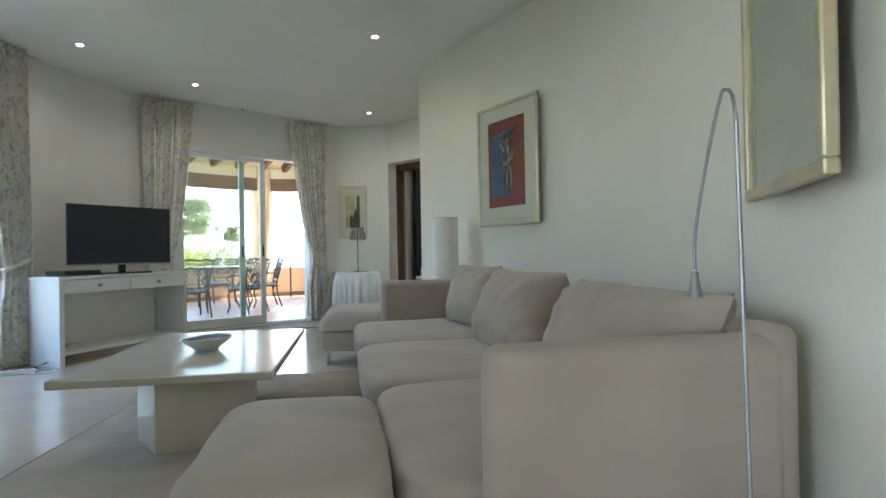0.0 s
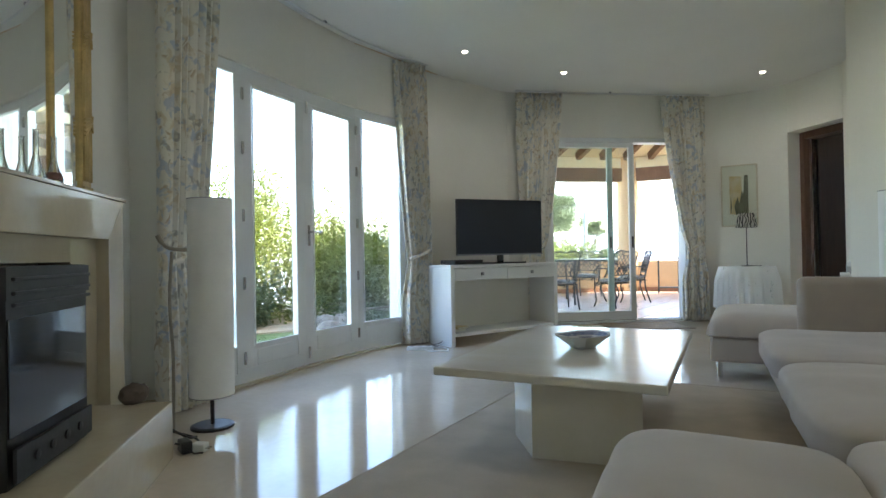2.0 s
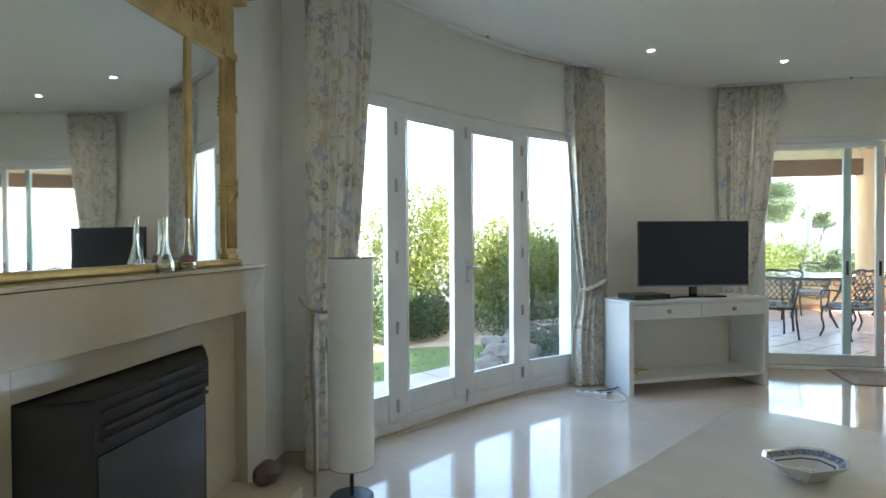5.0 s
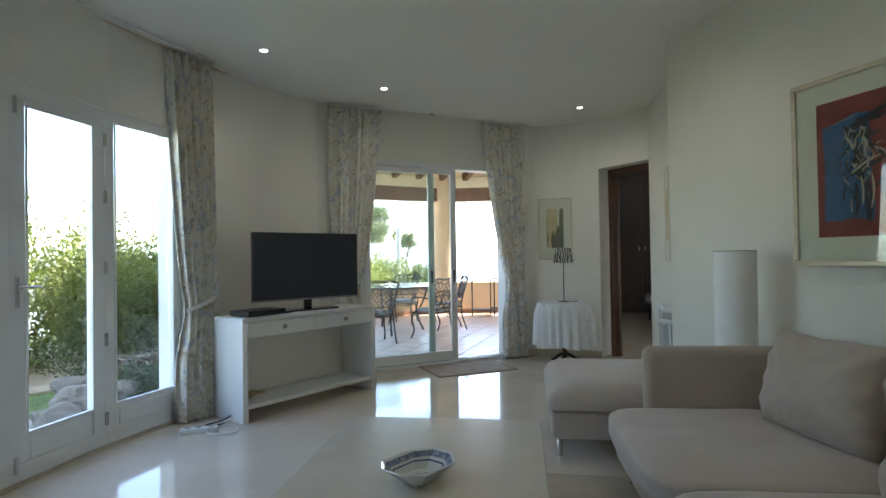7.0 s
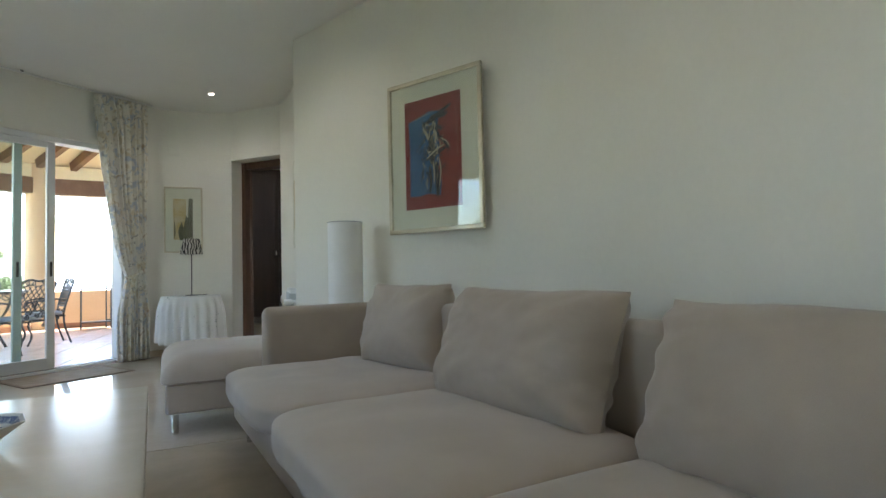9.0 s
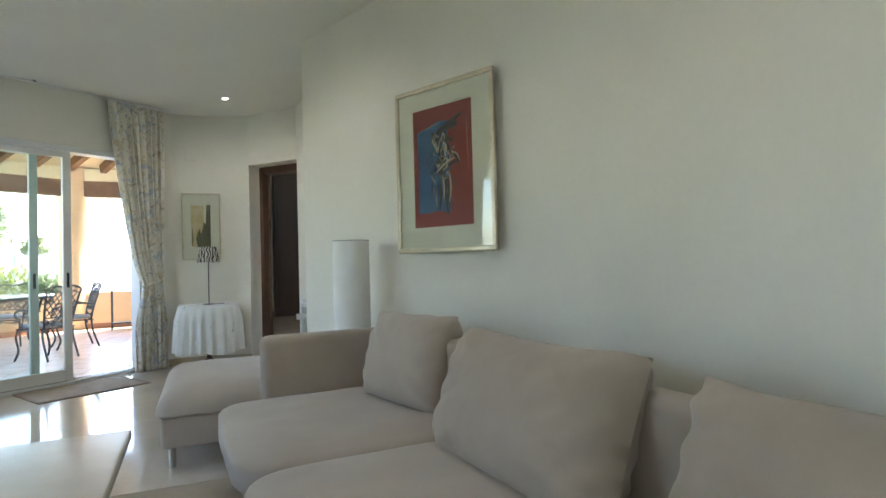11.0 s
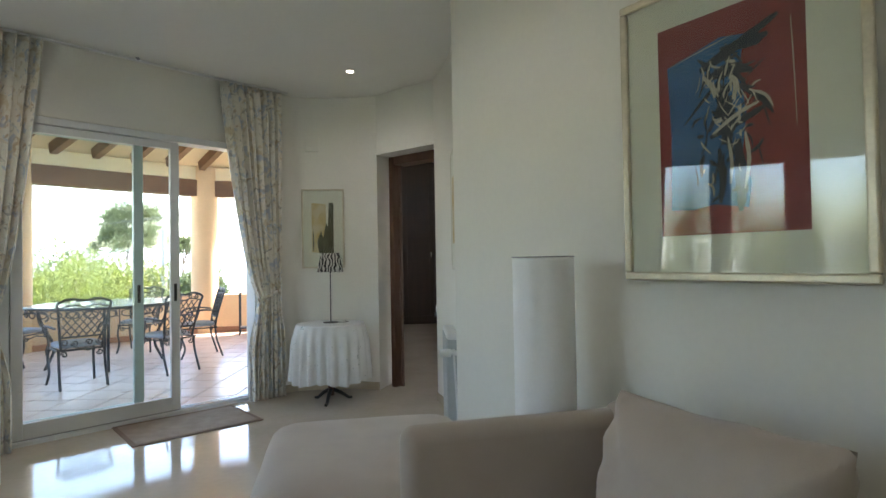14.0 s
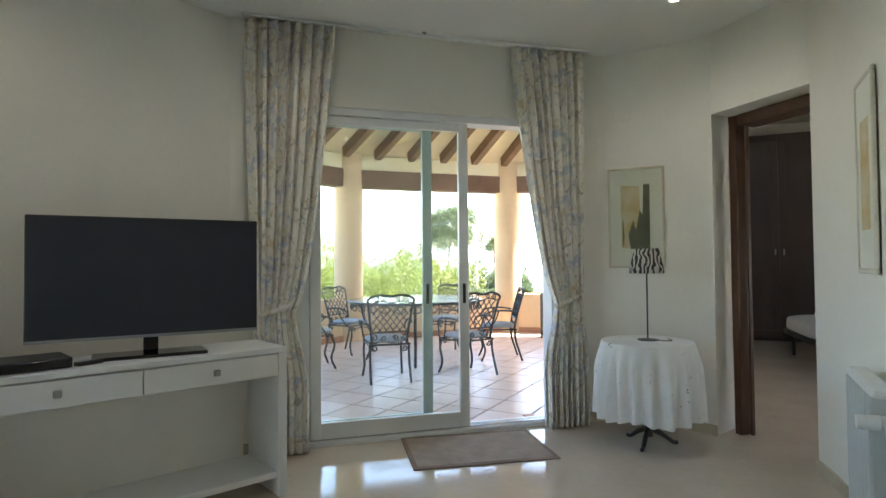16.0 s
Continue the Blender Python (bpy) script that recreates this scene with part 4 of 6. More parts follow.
tv = thing("television", pose(-2.44, 6.38, 0.825, 0, 0, math.degrees(math.atan2(0.842, 0.627))), "large black flat-screen television, switched off", "television")
part("casing", bx(-0.53, 0.53, -0.012, 0.028, 0.095, 0.708, 0.006), BLACK, tv)
part("screen", bx(-0.521, 0.521, -0.0135, -0.011, 0.112, 0.700), SCREEN, tv, "dark glossy screen")
part("bezel_strip", bx(-0.53, 0.53, -0.015, -0.011, 0.095, 0.110, 0.001), GREY_PL, tv, "silver-grey lower bezel")
part("neck", bx(-0.035, 0.035, -0.005, 0.03, 0.018, 0.10, 0.006), BLACK_GLOSS, tv)
part("stand_foot", bx(-0.26, 0.26, -0.11, 0.09, 0.0005, 0.018, 0.006), BLACK_GLOSS, tv)


def on_console(x, y, z, turn=0):
    p = ca + cd * x + cback * y
    return pose(p.x, p.y, z, 0, 0, math.degrees(math.atan2(cd.y, cd.x)) + turn)


st = thing("set_top_box", on_console(0.26, 0.17, 0.8255, 4), "flat black set-top box on the console", "set-top box")
part("casing", bx(-0.19, 0.19, -0.12, 0.12, 0.004, 0.05, 0.004), BLACK, st)
part("front_panel", bx(-0.18, 0.18, -0.123, -0.119, 0.012, 0.043, 0.001), BLACK_GLOSS, st)
for x in (-0.16, 0.16):
    part("foot", lathe([(0, 0), (0.012, 0), (0.012, 0.005), (0, 0.005)], 10), BLACK, st, m=pose(x, 0, 0))
rc = thing("remote_control", on_console(0.53, 0.12, 0.8255, 20), "small black remote control on the console", "remote control")
part("casing", bx(-0.06, 0.06, -0.02, 0.02, 0.0, 0.02, 0.005), BLACK, rc)
part("keypad", bx(-0.045, 0.03, -0.013, 0.013, 0.02, 0.022), GREY_PL, rc)
for k, (x, ln, c, lb) in enumerate(((0.16, 0.20, WHITE_PL, "thin white paperback lying on the console shelf"), (0.22, 0.16, OCHRE_INK, "thin yellowish booklet lying on the console shelf"))):
    bk = thing("book", on_console(x, 0.2, 0.1352 + 0.024 * k, 12 * k), lb, "book")
    part("cover", bx(-ln / 2, ln / 2, -0.07, 0.07, 0, 0.022, 0.002), c, bk)
    part("pages", bx(-ln / 2 + 0.003, ln / 2 + 0.001, -0.072, 0.066, 0.003, 0.019), MATBOARD, bk)


def cable(pts, r, material, label):
    ob = thing("power_cable", pose(0, 0, 0), label, "cable")
    part("lead", tube(spline(pts, 8), r, 6), material, ob, smooth=True)
    return ob


cable([(-2.72, 5.66, 0.06), (-2.75, 5.55, 0.03), (-2.82, 5.4, 0.008), (-2.7, 5.28, 0.008), (-2.55, 5.36, 0.008), (-2.66, 5.5, 0.008), (-2.9, 5.42, 0.008), (-2.97, 5.3, 0.008)], 0.006, WHITE_PL, "coiled white power cable beside the console")
cable([(-2.72, 5.72, 0.10), (-2.78, 5.6, 0.03), (-2.88, 5.5, 0.008), (-2.84, 5.40, 0.02), (-2.74, 5.44, 0.03), (-2.78, 5.56, 0.008)], 0.006, BLACK, "black power cable tangled on the floor beside the console")
ps = thing("power_strip", pose(-2.83, 5.32, 0.0, 0, 0, 30), "white multi-socket power strip on the floor", "power strip")
part("casing", bx(-0.13, 0.13, -0.03, 0.03, 0.001, 0.04, 0.006), WHITE_PL, ps)
for i in range(3):
    part("socket", lathe([(0, 0.0395), (0.019, 0.0395), (0.021, 0.042), (0.019, 0.0405), (0, 0.0405)], 16), GREY_PL, ps, m=pose(-0.08 + 0.08 * i, 0, 0))


# ---- pictures ----
def picture(a, b, z0, z1, bar, mount, label, frame_mat=SILVER, art=None, artsize=None, deep=0.025, glazed=True):
    """A framed picture hung from plan point a to b, the room on the right of a to b."""
    a, b = Vector(a), Vector(b)
    w, h = (b - a).length, z1 - z0
    ob = thing("framed_picture", facing(a, b, (z0 + z1) / 2), label, "picture", "framed pictures")
    part("picture_frame", frame_bars(w, h, bar, deep, bevel=0.007), frame_mat, ob)
    part("backing", bx(-w / 2 + 0.005, w / 2 - 0.005, -0.008, -0.002, -h / 2 + 0.005, h / 2 - 0.005), WOOD, ob)
    part("mount", bx(-w / 2 + bar - 0.004, w / 2 - bar + 0.004, -0.0125, -0.0085, -h / 2 + bar - 0.004, h / 2 - bar + 0.004), mount, ob)
    if not glazed:
        return ob
    g = part("glass", bx(-w / 2 + bar - 0.003, w / 2 - bar + 0.003, -0.019, -0.017, -h / 2 + bar - 0.003, h / 2 - bar + 0.003), PICTURE_GLASS, ob, "reflecting picture glass")
    g.visible_shadow = False
    return ob


def flat(poly, y, bm=None):
    bm = bm or bmesh.new()
    bm.faces.new([bm.verts.new((x, y, z)) for x, z in poly])
    return bm


def stroke(pts, w, y, bm):
    """A brush stroke: a tapered flat band along pts in the xz plane."""
    p = spline([(x, 0, z) for x, z in pts], 5)
    k = len(p)
    L, R = [], []
    for i, c in enumerate(p):
        d = (p[min(i + 1, k - 1)] - p[max(i - 1, 0)]).normalized()
        s = Vector((-d.z, 0, d.x)) * w * 0.7 * (0.35 + 0.65 * math.sin(math.pi * (0.08 + 0.9 * i / (k - 1)))) * (0.85 + 0.3 * noise.noise(c * 60))
        L.append(bm.verts.new((c.x + s.x, y, c.z + s.z)))
        R.append(bm.verts.new((c.x - s.x, y, c.z - s.z)))
    for i in range(k - 1):
        bm.faces.new((L[i], L[i + 1], R[i + 1], R[i]))


big = picture((1.2, 5.195), (1.57, 4.485), 1.205, 2.24, 0.03, MATBOARD, "large framed abstract print in red and blue, champagne silver frame")
part("red_field", flat([(-0.245, -0.36), (0.235, -0.36), (0.235, 0.375), (-0.245, 0.375)], -0.0130), RED_INK, big, "red printed ground")
part("blue_field", flat([(-0.205, -0.27), (-0.12, -0.275), (-0.05, -0.262), (0.06, -0.28), (0.07, -0.20), (0.045, -0.10), (0.06, 0.02), (0.04, 0.16), (0.06, 0.27), (-0.02, 0.285), (-0.10, 0.262), (-0.21, 0.235), (-0.2, 0.0)], -0.0134), BLUE_INK, big, "blue printed field")
q = bmesh.new()
for pts, w in (([(-0.06, 0.16), (0.02, 0.17), (0.08, 0.15)], 0.035), ([(-0.09, 0.19), (0.02, 0.235), (0.16, 0.30)], 0.030), ([(-0.02, 0.24), (0.08, 0.24), (0.13, 0.25)], 0.03), ([(-0.15, 0.02), (-0.07, 0.10), (0.0, 0.16)], 0.010), ([(-0.03, -0.08), (-0.02, -0.18), (-0.03, -0.26)], 0.02), ([(-0.03, 0.13), (0.0, 0.02), (-0.01, -0.07)], 0.04),
               ([(0.05, 0.1), (0.11, 0.05), (0.14, 0.0)], 0.015), ([(0.03, -0.06), (0.04, -0.2), (0.035, -0.29)], 0.033), ([(-0.06, -0.04), (0.05, 0.0), (0.12, 0.03)], 0.02)):
    stroke(pts, w, -0.0138, q)
ar = random.Random(77)
for k in range(70):
    c = Vector((ar.gauss(0.0, 0.055), ar.gauss(0.03, 0.14)))
    if abs(c.x) < 0.13 and -0.28 < c.y < 0.25:
        d = Vector((ar.uniform(-0.03, 0.03), ar.uniform(-0.045, 0.045)))
        stroke([tuple(c - d), tuple(c + Vector((ar.uniform(-0.01, 0.01), ar.uniform(-0.01, 0.01)))), tuple(c + d)], ar.uniform(0.004, 0.013), -0.0138 - 0.000004 * k, q)
part("dark_strokes", q, DARK_INK, big, "dark brush strokes")
q = bmesh.new()
for pts, w in (([(-0.08, 0.17), (-0.05, 0.13), (-0.04, 0.09)], 0.014), ([(0.01, 0.15), (0.03, 0.12), (0.02, 0.07)], 0.018), ([(0.0, 0.2), (0.03, 0.19)], 0.010),
               ([(-0.05, -0.03), (0.03, 0.02), (0.10, 0.045)], 0.012), ([(0.07, 0.09), (0.12, 0.06), (0.14, 0.02)], 0.008), ([(0.0, -0.05), (0.01, -0.13), (0.005, -0.2)], 0.009), ([(0.055, -0.04), (0.065, -0.13), (0.05, -0.22)], 0.011),
               ([(0.195, 0.28), (0.2, 0.15), (0.205, -0.05)], 0.003), ([(-0.2, 0.235), (-0.08, 0.26), (0.02, 0.28)], 0.003)):
    stroke(pts, w, -0.0143, q)
for k in range(60):
    c = Vector((ar.gauss(-0.005, 0.05), ar.gauss(0.04, 0.12)))
    if abs(c.x) < 0.12 and -0.26 < c.y < 0.23:
        d = Vector((ar.uniform(-0.02, 0.02), ar.uniform(-0.03, 0.03)))
        stroke([tuple(c - d), tuple(c + Vector((ar.uniform(-0.008, 0.008), ar.uniform(-0.008, 0.008)))), tuple(c + d)], ar.uniform(0.002, 0.007), -0.0143 - 0.000004 * k, q)
part("cream_strokes", q, CREAM_INK, big, "cream brush strokes")

small = picture((-0.432, 9.003), (-0.005, 8.988), 1.235, 2.04, 0.018, MATBOARD, "narrow framed abstract watercolour in ochre and olive", frame_mat=SILVER, deep=0.02)
part("ochre_field", flat([(-0.11, -0.24), (-0.03, -0.25), (0.0, -0.1), (0.03, 0.05), (0.03, 0.25), (-0.115, 0.26)], -0.0130), OCHRE_INK, small, "ochre wash")
q = flat([(0.06, 0.262), (0.105, 0.262), (0.105, -0.25), (-0.04, -0.25), (-0.06, -0.14), (-0.02, -0.02), (0.0, -0.1), (0.02, 0.0), (0.03, 0.06), (0.05, 0.02)], -0.0134)
stroke([(-0.1, -0.02), (-0.095, -0.15), (-0.1, -0.23)], 0.012, -0.0134, q)
part("olive_field", q, OLIVE_INK, small, "olive brush wash")

PALEFRAME = mat("pale limed moulding", (0.66, 0.63, 0.52), 0.45, var=0.1, bump=0.1)
WOODFRAME = mat("pale gilt moulding", (0.52, 0.46, 0.30), 0.4, metal=0.4, var=0.15, bump=0.1)
hallpic = picture((0.892, 7.52), (0.864, 7.16), 1.22, 2.12, 0.025, MATBOARD, "framed pale print on the hall wall in narrow pale frame", frame_mat=PALEFRAME, deep=0.018, glazed=False)
part("print", flat([(-0.09, -0.25), (0.09, -0.25), (0.09, 0.25), (-0.09, 0.25)], -0.0130), OCHRE_INK, hallpic, "pale ochre print")
sidepic = picture((1.632, 1.965), (1.362, 1.287), 1.13, 2.15, 0.036, GREEN_INK, "large framed pale green print in narrow gilt frame", frame_mat=WOODFRAME, deep=0.035)
q = bmesh.new()
for pts, w in (([(-0.16, 0.3), (-0.12, 0.1), (-0.15, -0.05)], 0.02), ([(-0.1, 0.05), (0.0, 0.12), (0.06, 0.2)], 0.016), ([(0.05, -0.05), (0.12, 0.05), (0.1, 0.25)], 0.012)):
    stroke(pts, w, -0.0130, q)
part("faint_strokes", q, mat("faint green strokes", (0.46, 0.52, 0.45), 0.7, bump=0.02), sidepic, "faint grey-green strokes")
fa, fb = on_fire(-2.36, -0.455), on_fire(-1.64, -0.455)
firepic = picture(fa, fb, 1.70, 2.5, 0.035, MATBOARD, "framed pale green print beside the fireplace", frame_mat=WOODFRAME, deep=0.03)
part("print", flat([(-0.25, -0.28), (0.25, -0.28), (0.25, 0.28), (-0.25, 0.28)], -0.0130), GREEN_INK, firepic, "pale green print")


# ---- lamps ----
def paper_lamp(x, y, label, high=1.272):
    ob = thing("floor_lamp", pose(x, y, 0), label, "floor lamp", "paper floor lamps")
    part("base_plate", lathe([(0, 0), (0.115, 0.0), (0.115, 0.012), (0.10, 0.018), (0, 0.018)], 32), BLACK, ob, "round black base plate", smooth=False)
    part("stem", lathe([(0, 0.018), (0.011, 0.018), (0.011, 1.2), (0, 1.2)], 10), BLACK, ob)
    prof = []
    for i in range(45):
        z = 0.175 + (high - 0.175) * i / 44
        prof += [(0.118, z), (0.1192, z + 0.012)] if i < 44 else [(0.118, z)]
    sh = part("shade", lathe(prof, 40), PAPER, ob, "tall white rice-paper cylinder shade", smooth=True)
    sh.modifiers.new("thickness", "SOLIDIFY").thickness = 0.002
    for z in (0.178, high - 0.002):
        q = tube([(0.118 * math.cos(a), 0.118 * math.sin(a), z) for a in [2 * math.pi * k / 32 for k in range(32)]], 0.003, 5, closed=True)
        for k in range(3):
            a = 2 * math.pi * k / 3
            tube([(0.118 * math.cos(a), 0.118 * math.sin(a), z), (0.0, 0.0, z)], 0.002, 4, q)
        part("wire_ring", q, GREY_PL, ob)
    return ob


paper_lamp(-2.515, 2.73, "tall white rice-paper floor lamp with black base beside the hearth")
paper_lamp(0.888, 5.28, "tall white rice-paper floor lamp in the corner behind the sofa", 1.30)

rl = thing("reading_lamp", pose(0.945, 0.99, 0), "slender grey steel floor reading lamp with drooping neck", "floor lamp")
part("pole", tube([(0.02, -0.01, 0.014), (0.01, 0.0, 0.6), (0, 0, 1.17)], 0.0034, 8), STEEL, rl, smooth=True)
part("neck", tube(spline([(0, 0, 1.17), (0.0, 0.008, 1.205), (-0.002, 0.02, 1.218), (-0.004, 0.035, 1.205), (-0.004, 0.085, 1.09), (0.0, 0.12, 1.0), (0.004, 0.13, 0.945)], 6), 0.0028, 8), STEEL, rl, "bent flexible neck", smooth=True)
part("shade", lathe([(0.004, 0.044), (0.006, 0.040), (0.007, 0.026), (0.012, 0.0), (0.010, 0.0), (0.006, 0.026)], 20), STEEL, rl, "small steel cone shade", smooth=True, m=pose(0.004, 0.13, 0.898))
part("base_plate", lathe([(0, 0), (0.10, 0), (0.10, 0.010), (0.02, 0.016), (0, 0.016)], 28), STEEL, rl, m=pose(0.02, -0.01, 0.001))

# ---- draped round table with lamp ----
rt = thing("round_table", pose(-0.13, 8.50, 0), "small round table on dark splayed feet under a cloth", "side table")
part("tabletop", lathe([(0, 0.70), (0.305, 0.70), (0.305, 0.722), (0, 0.722)], 40), WOOD, rt)
part("column", lathe([(0, 0.06), (0.03, 0.06), (0.022, 0.3), (0.03, 0.7), (0, 0.7)], 14), WOOD, rt)
for k in range(3):
    part("foot", tube([(0, 0, 0.12), (0.10, 0, 0.07), (0.17, 0, 0.018), (0.20, 0, 0.016)], [0.02, 0.017, 0.014, 0.014], 8), BLACK, rt, m=pose(0, 0, 0, 0, 0, 20 + 120 * k))
tc = thing("tablecloth", pose(-0.13, 8.50, 0), "white cotton tablecloth with dark sprigs, hanging in folds", "tablecloth")
bm = bmesh.new()
nA, rows = 252, []
for j in range(22):
    row = []
    for i in range(nA):
        a = 2 * math.pi * i / nA
        if j < 4:
            r, z = 0.31 * j / 3.0, 0.7265
        else:
            k = (j - 3) / 18
            fold = 0.5 + 0.5 * math.sin(21 * a + 0.9 * math.sin(3 * a))
            r = 0.314 + 0.025 * min(1, 4 * k) + (0.046 * k + 0.020) * (fold - 0.4) * min(1, 3 * k) + 0.008 * k
            z = 0.7265 - 0.008 * min(1, 6 * k) - 0.505 * k - 0.014 * k * math.sin(5 * a + 1)
        if j == 0:
            if i == 0:
                row = [bm.verts.new((0, 0, z))]
            continue
        row.append(bm.verts.new((r * math.cos(a), r * math.sin(a), z)))
    rows.append(row)
for a, b in zip(rows, rows[1:]):
    for i in range(nA):
        j = (i + 1) % nA
        bm.faces.new((a[0], b[i], b[j]) if len(a) == 1 else (a[i], a[j], b[j], b[i]))
part("drape", bm, LINEN, tc, smooth=True)
tl = thing("table_lamp", pose(-0.125, 8.53, 0.7275), "small table lamp with zebra-print shade and thin black stem", "table lamp")
part("base_plate", lathe([(0, 0), (0.07, 0), (0.07, 0.006), (0.012, 0.012), (0, 0.012)], 28), BLACK, tl)
part("stem", lathe([(0, 0.01), (0.0055, 0.01), (0.0055, 0.52), (0, 0.52)], 10), BLACK, tl)
sh = part("shade", lathe([(0.122, 0.475), (0.085, 0.65)], 36), ZEBRA, tl, "flared zebra-print shade", smooth=True)
sh.modifiers.new("thickness", "SOLIDIFY").thickness = 0.003
part("lead", tube(spline([(0.06, 0.0, 0.006), (0.1, -0.05, 0.006), (0.16, -0.02, 0.006), (0.13, 0.08, 0.006)], 5), 0.003, 5), BLACK, tl)

# ---- radiator on the hall wall ----
RADIATOR = mat("grey-white radiator enamel", (0.46, 0.48, 0.46), 0.45, var=0.06, bump=0.04)
hd = Vector((0.07, 0.8)).normalized()
rp = Vector((0.768, 6.84))
rad = thing("radiator", pose(rp.x, rp.y, 0.10, 0, 0, math.degrees(math.atan2(hd.y, hd.x))), "white panel radiator with valve on the hall wall", "radiator")
for i in range(8):
    part("column", bx(i * 0.06 + 0.004, i * 0.06 + 0.056, -0.045, 0.045, 0.02, 0.68, 0.012), RADIATOR, rad)
part("header", bx(0.0, 0.49, -0.040, 0.040, 0.66, 0.71, 0.015), WHITE, rad)
part("footer", bx(0.0, 0.49, -0.03, 0.03, 0.0, 0.05, 0.012), WHITE, rad)
part("valve", tube([(-0.005, 0, 0.59), (-0.07, 0, 0.59), (-0.075, -0.05, 0.59)], 0.016, 10), WHITE_PL, rad, "white thermostat valve", smooth=True)
part("valve_cap", lathe([(0, -0.04), (0.026, -0.04), (0.028, 0.03), (0, 0.04)], 16), WHITE_PL, rad, smooth=True, m=pose(-0.06, 0.05, 0.59, 90))
for x in (0.08, 0.41):
    part("bracket", bx(x - 0.015, x + 0.015, -0.11, -0.03, 0.4, 0.44), WHITE, rad)
part("inlet_pipe", tube([(-0.07, 0, 0.59), (-0.07, -0.02, 0.2), (-0.07, -0.02, -0.1)], 0.008, 8), WHITE, rad)

# ---- fireplace ----
FA = math.degrees(math.atan2(FS.y, FS.x))


def fire_pose(s, g, z=0.0):
    p = on_fire(s, g)
    return pose(p.x, p.y, z, 0, 0, FA)


# local x runs along the wall, the room lies on the side given below
fp = thing("fireplace", fire_pose(0, -0.28), "polished cream limestone fireplace surround with raised hearth", "fireplace")
side = -1.0 if (Matrix.Rotation(radians(FA), 3, "Z") @ Vector((0, 1, 0))).to_2d().dot(FG) < 0 else 1.0


def fb(s0, s1, g0, g1, z0, z1, bevel=0.004):
    """A block of the fireplace: along s, out from the front plane by g."""
    a, b = sorted((side * g0, side * g1))
    return bx(s0, s1, a, b, z0, z1, bevel)


def slab_xz(poly, g0, g1):
    """A stone slab with an outline in the wall's plane."""
    bm = bmesh.new()
    lo, hi = [bm.verts.new((x, side * g0, z)) for x, z in poly], [bm.verts.new((x, side * g1, z)) for x, z in poly]
    bm.faces.new(lo)
    bm.faces.new(hi)
    for i in range(len(poly)):
        j = (i + 1) % len(poly)
        bm.faces.new((lo[i], lo[j], hi[j], hi[i]))
    bmesh.ops.bevel(bm, geom=bm.edges[:], offset=0.001, segments=1, affect="EDGES")
    return bm


part("left_jamb", slab_xz([(-1.45, 0.0), (-1.245, 0.0), (-1.245, 1.037), (-1.45, 1.228)], -0.178, 0.0), STONE, fp)
part("right_jamb", slab_xz([(0.05, 0.0), (0.235, 0.0), (0.235, 1.228), (0.05, 1.037)], -0.178, 0.0), STONE, fp)
part("lintel", slab_xz([(-1.4495, 1.2285), (-1.2448, 1.0377), (0.0498, 1.0377), (0.2345, 1.2285)], -0.178, 0.0), STONE, fp)
part("mantel_shelf", fb(-1.452, 0.275, -0.178, 0.004, 1.231, 1.246, 0.003), STONE, fp)
for s0, s1, z0, z1 in ((-1.245, -1.102, 0.27, 1.04), (-0.215, 0.05, 0.27, 1.04), (-1.102, -0.215, 0.935, 1.04)):
    a, b = sorted((side * -0.178, side * -0.055))
    part("inner_panel", bx(s0, s1, a, b, z0, z1, 0.001), STONE, fp, "recessed polished stone panel")
part("hearth", fb(-1.5, 0.0, -0.178, 0.285, 0.0, 0.27, 0.006), STONE, fp, "raised polished stone hearth")

ins = thing("fireplace_insert", fire_pose(-0.70, -0.28, 0.2702), "black cast-iron fireplace insert with dark glass front", "fireplace insert")
body = [(-0.40, -0.15), (0.482, -0.15), (0.482, -0.052), (0.24, 0.10), (-0.30, 0.10), (-0.40, -0.052)]
part("body", prism([(x, side * y) for x, y in body], 0.0, 0.655), CAST_IRON, ins)
part("canopy", prism([(x * 1.0, side * (y + 0.012)) for x, y in ((-0.39, -0.05), (0.47, -0.05), (0.25, 0.095), (-0.31, 0.095))], 0.555, 0.652), CAST_IRON, ins)
a, b = sorted((side * 0.101, side * 0.108))
part("glass_door", bx(-0.30, 0.22, a, b, 0.15, 0.50, 0.002), BLACK_GLOSS, ins, "dark glass fire door")
a, b = sorted((side * 0.11, side * 0.117))
for z in (0.535, 0.570, 0.612):
    part("vent_rib", bx(-0.295, 0.225, a - 0.006, b - 0.001, z, z + 0.012, 0.003), CAST_IRON, ins)
part("lower_grille", bx(-0.30, 0.22, a - 0.008, b - 0.004, 0.02, 0.12, 0.002), CAST_IRON, ins)
for x in (-0.19, -0.09, 0.01, 0.11):
    part("damper_knob", lathe([(0, -0.012), (0.014, -0.012), (0.016, 0.012), (0, 0.014)], 12), CAST_IRON, ins, m=pose(x, side * 0.12, 0.07, 90))

# ---- gilded mirror over the mantel ----
mr = thing("overmantel_mirror", fire_pose(-0.59, -0.452, 1.2465), "large gilded three-part overmantel mirror standing on the mantel", "mirror")


def mb(s0, s1, g0, g1, z0, z1, bevel=0.004, bm=None):
    a, b = sorted((side * g0, side * g1))
    return box(bm or bmesh.new(), s0, s1, a, b, z0, z1, bevel)


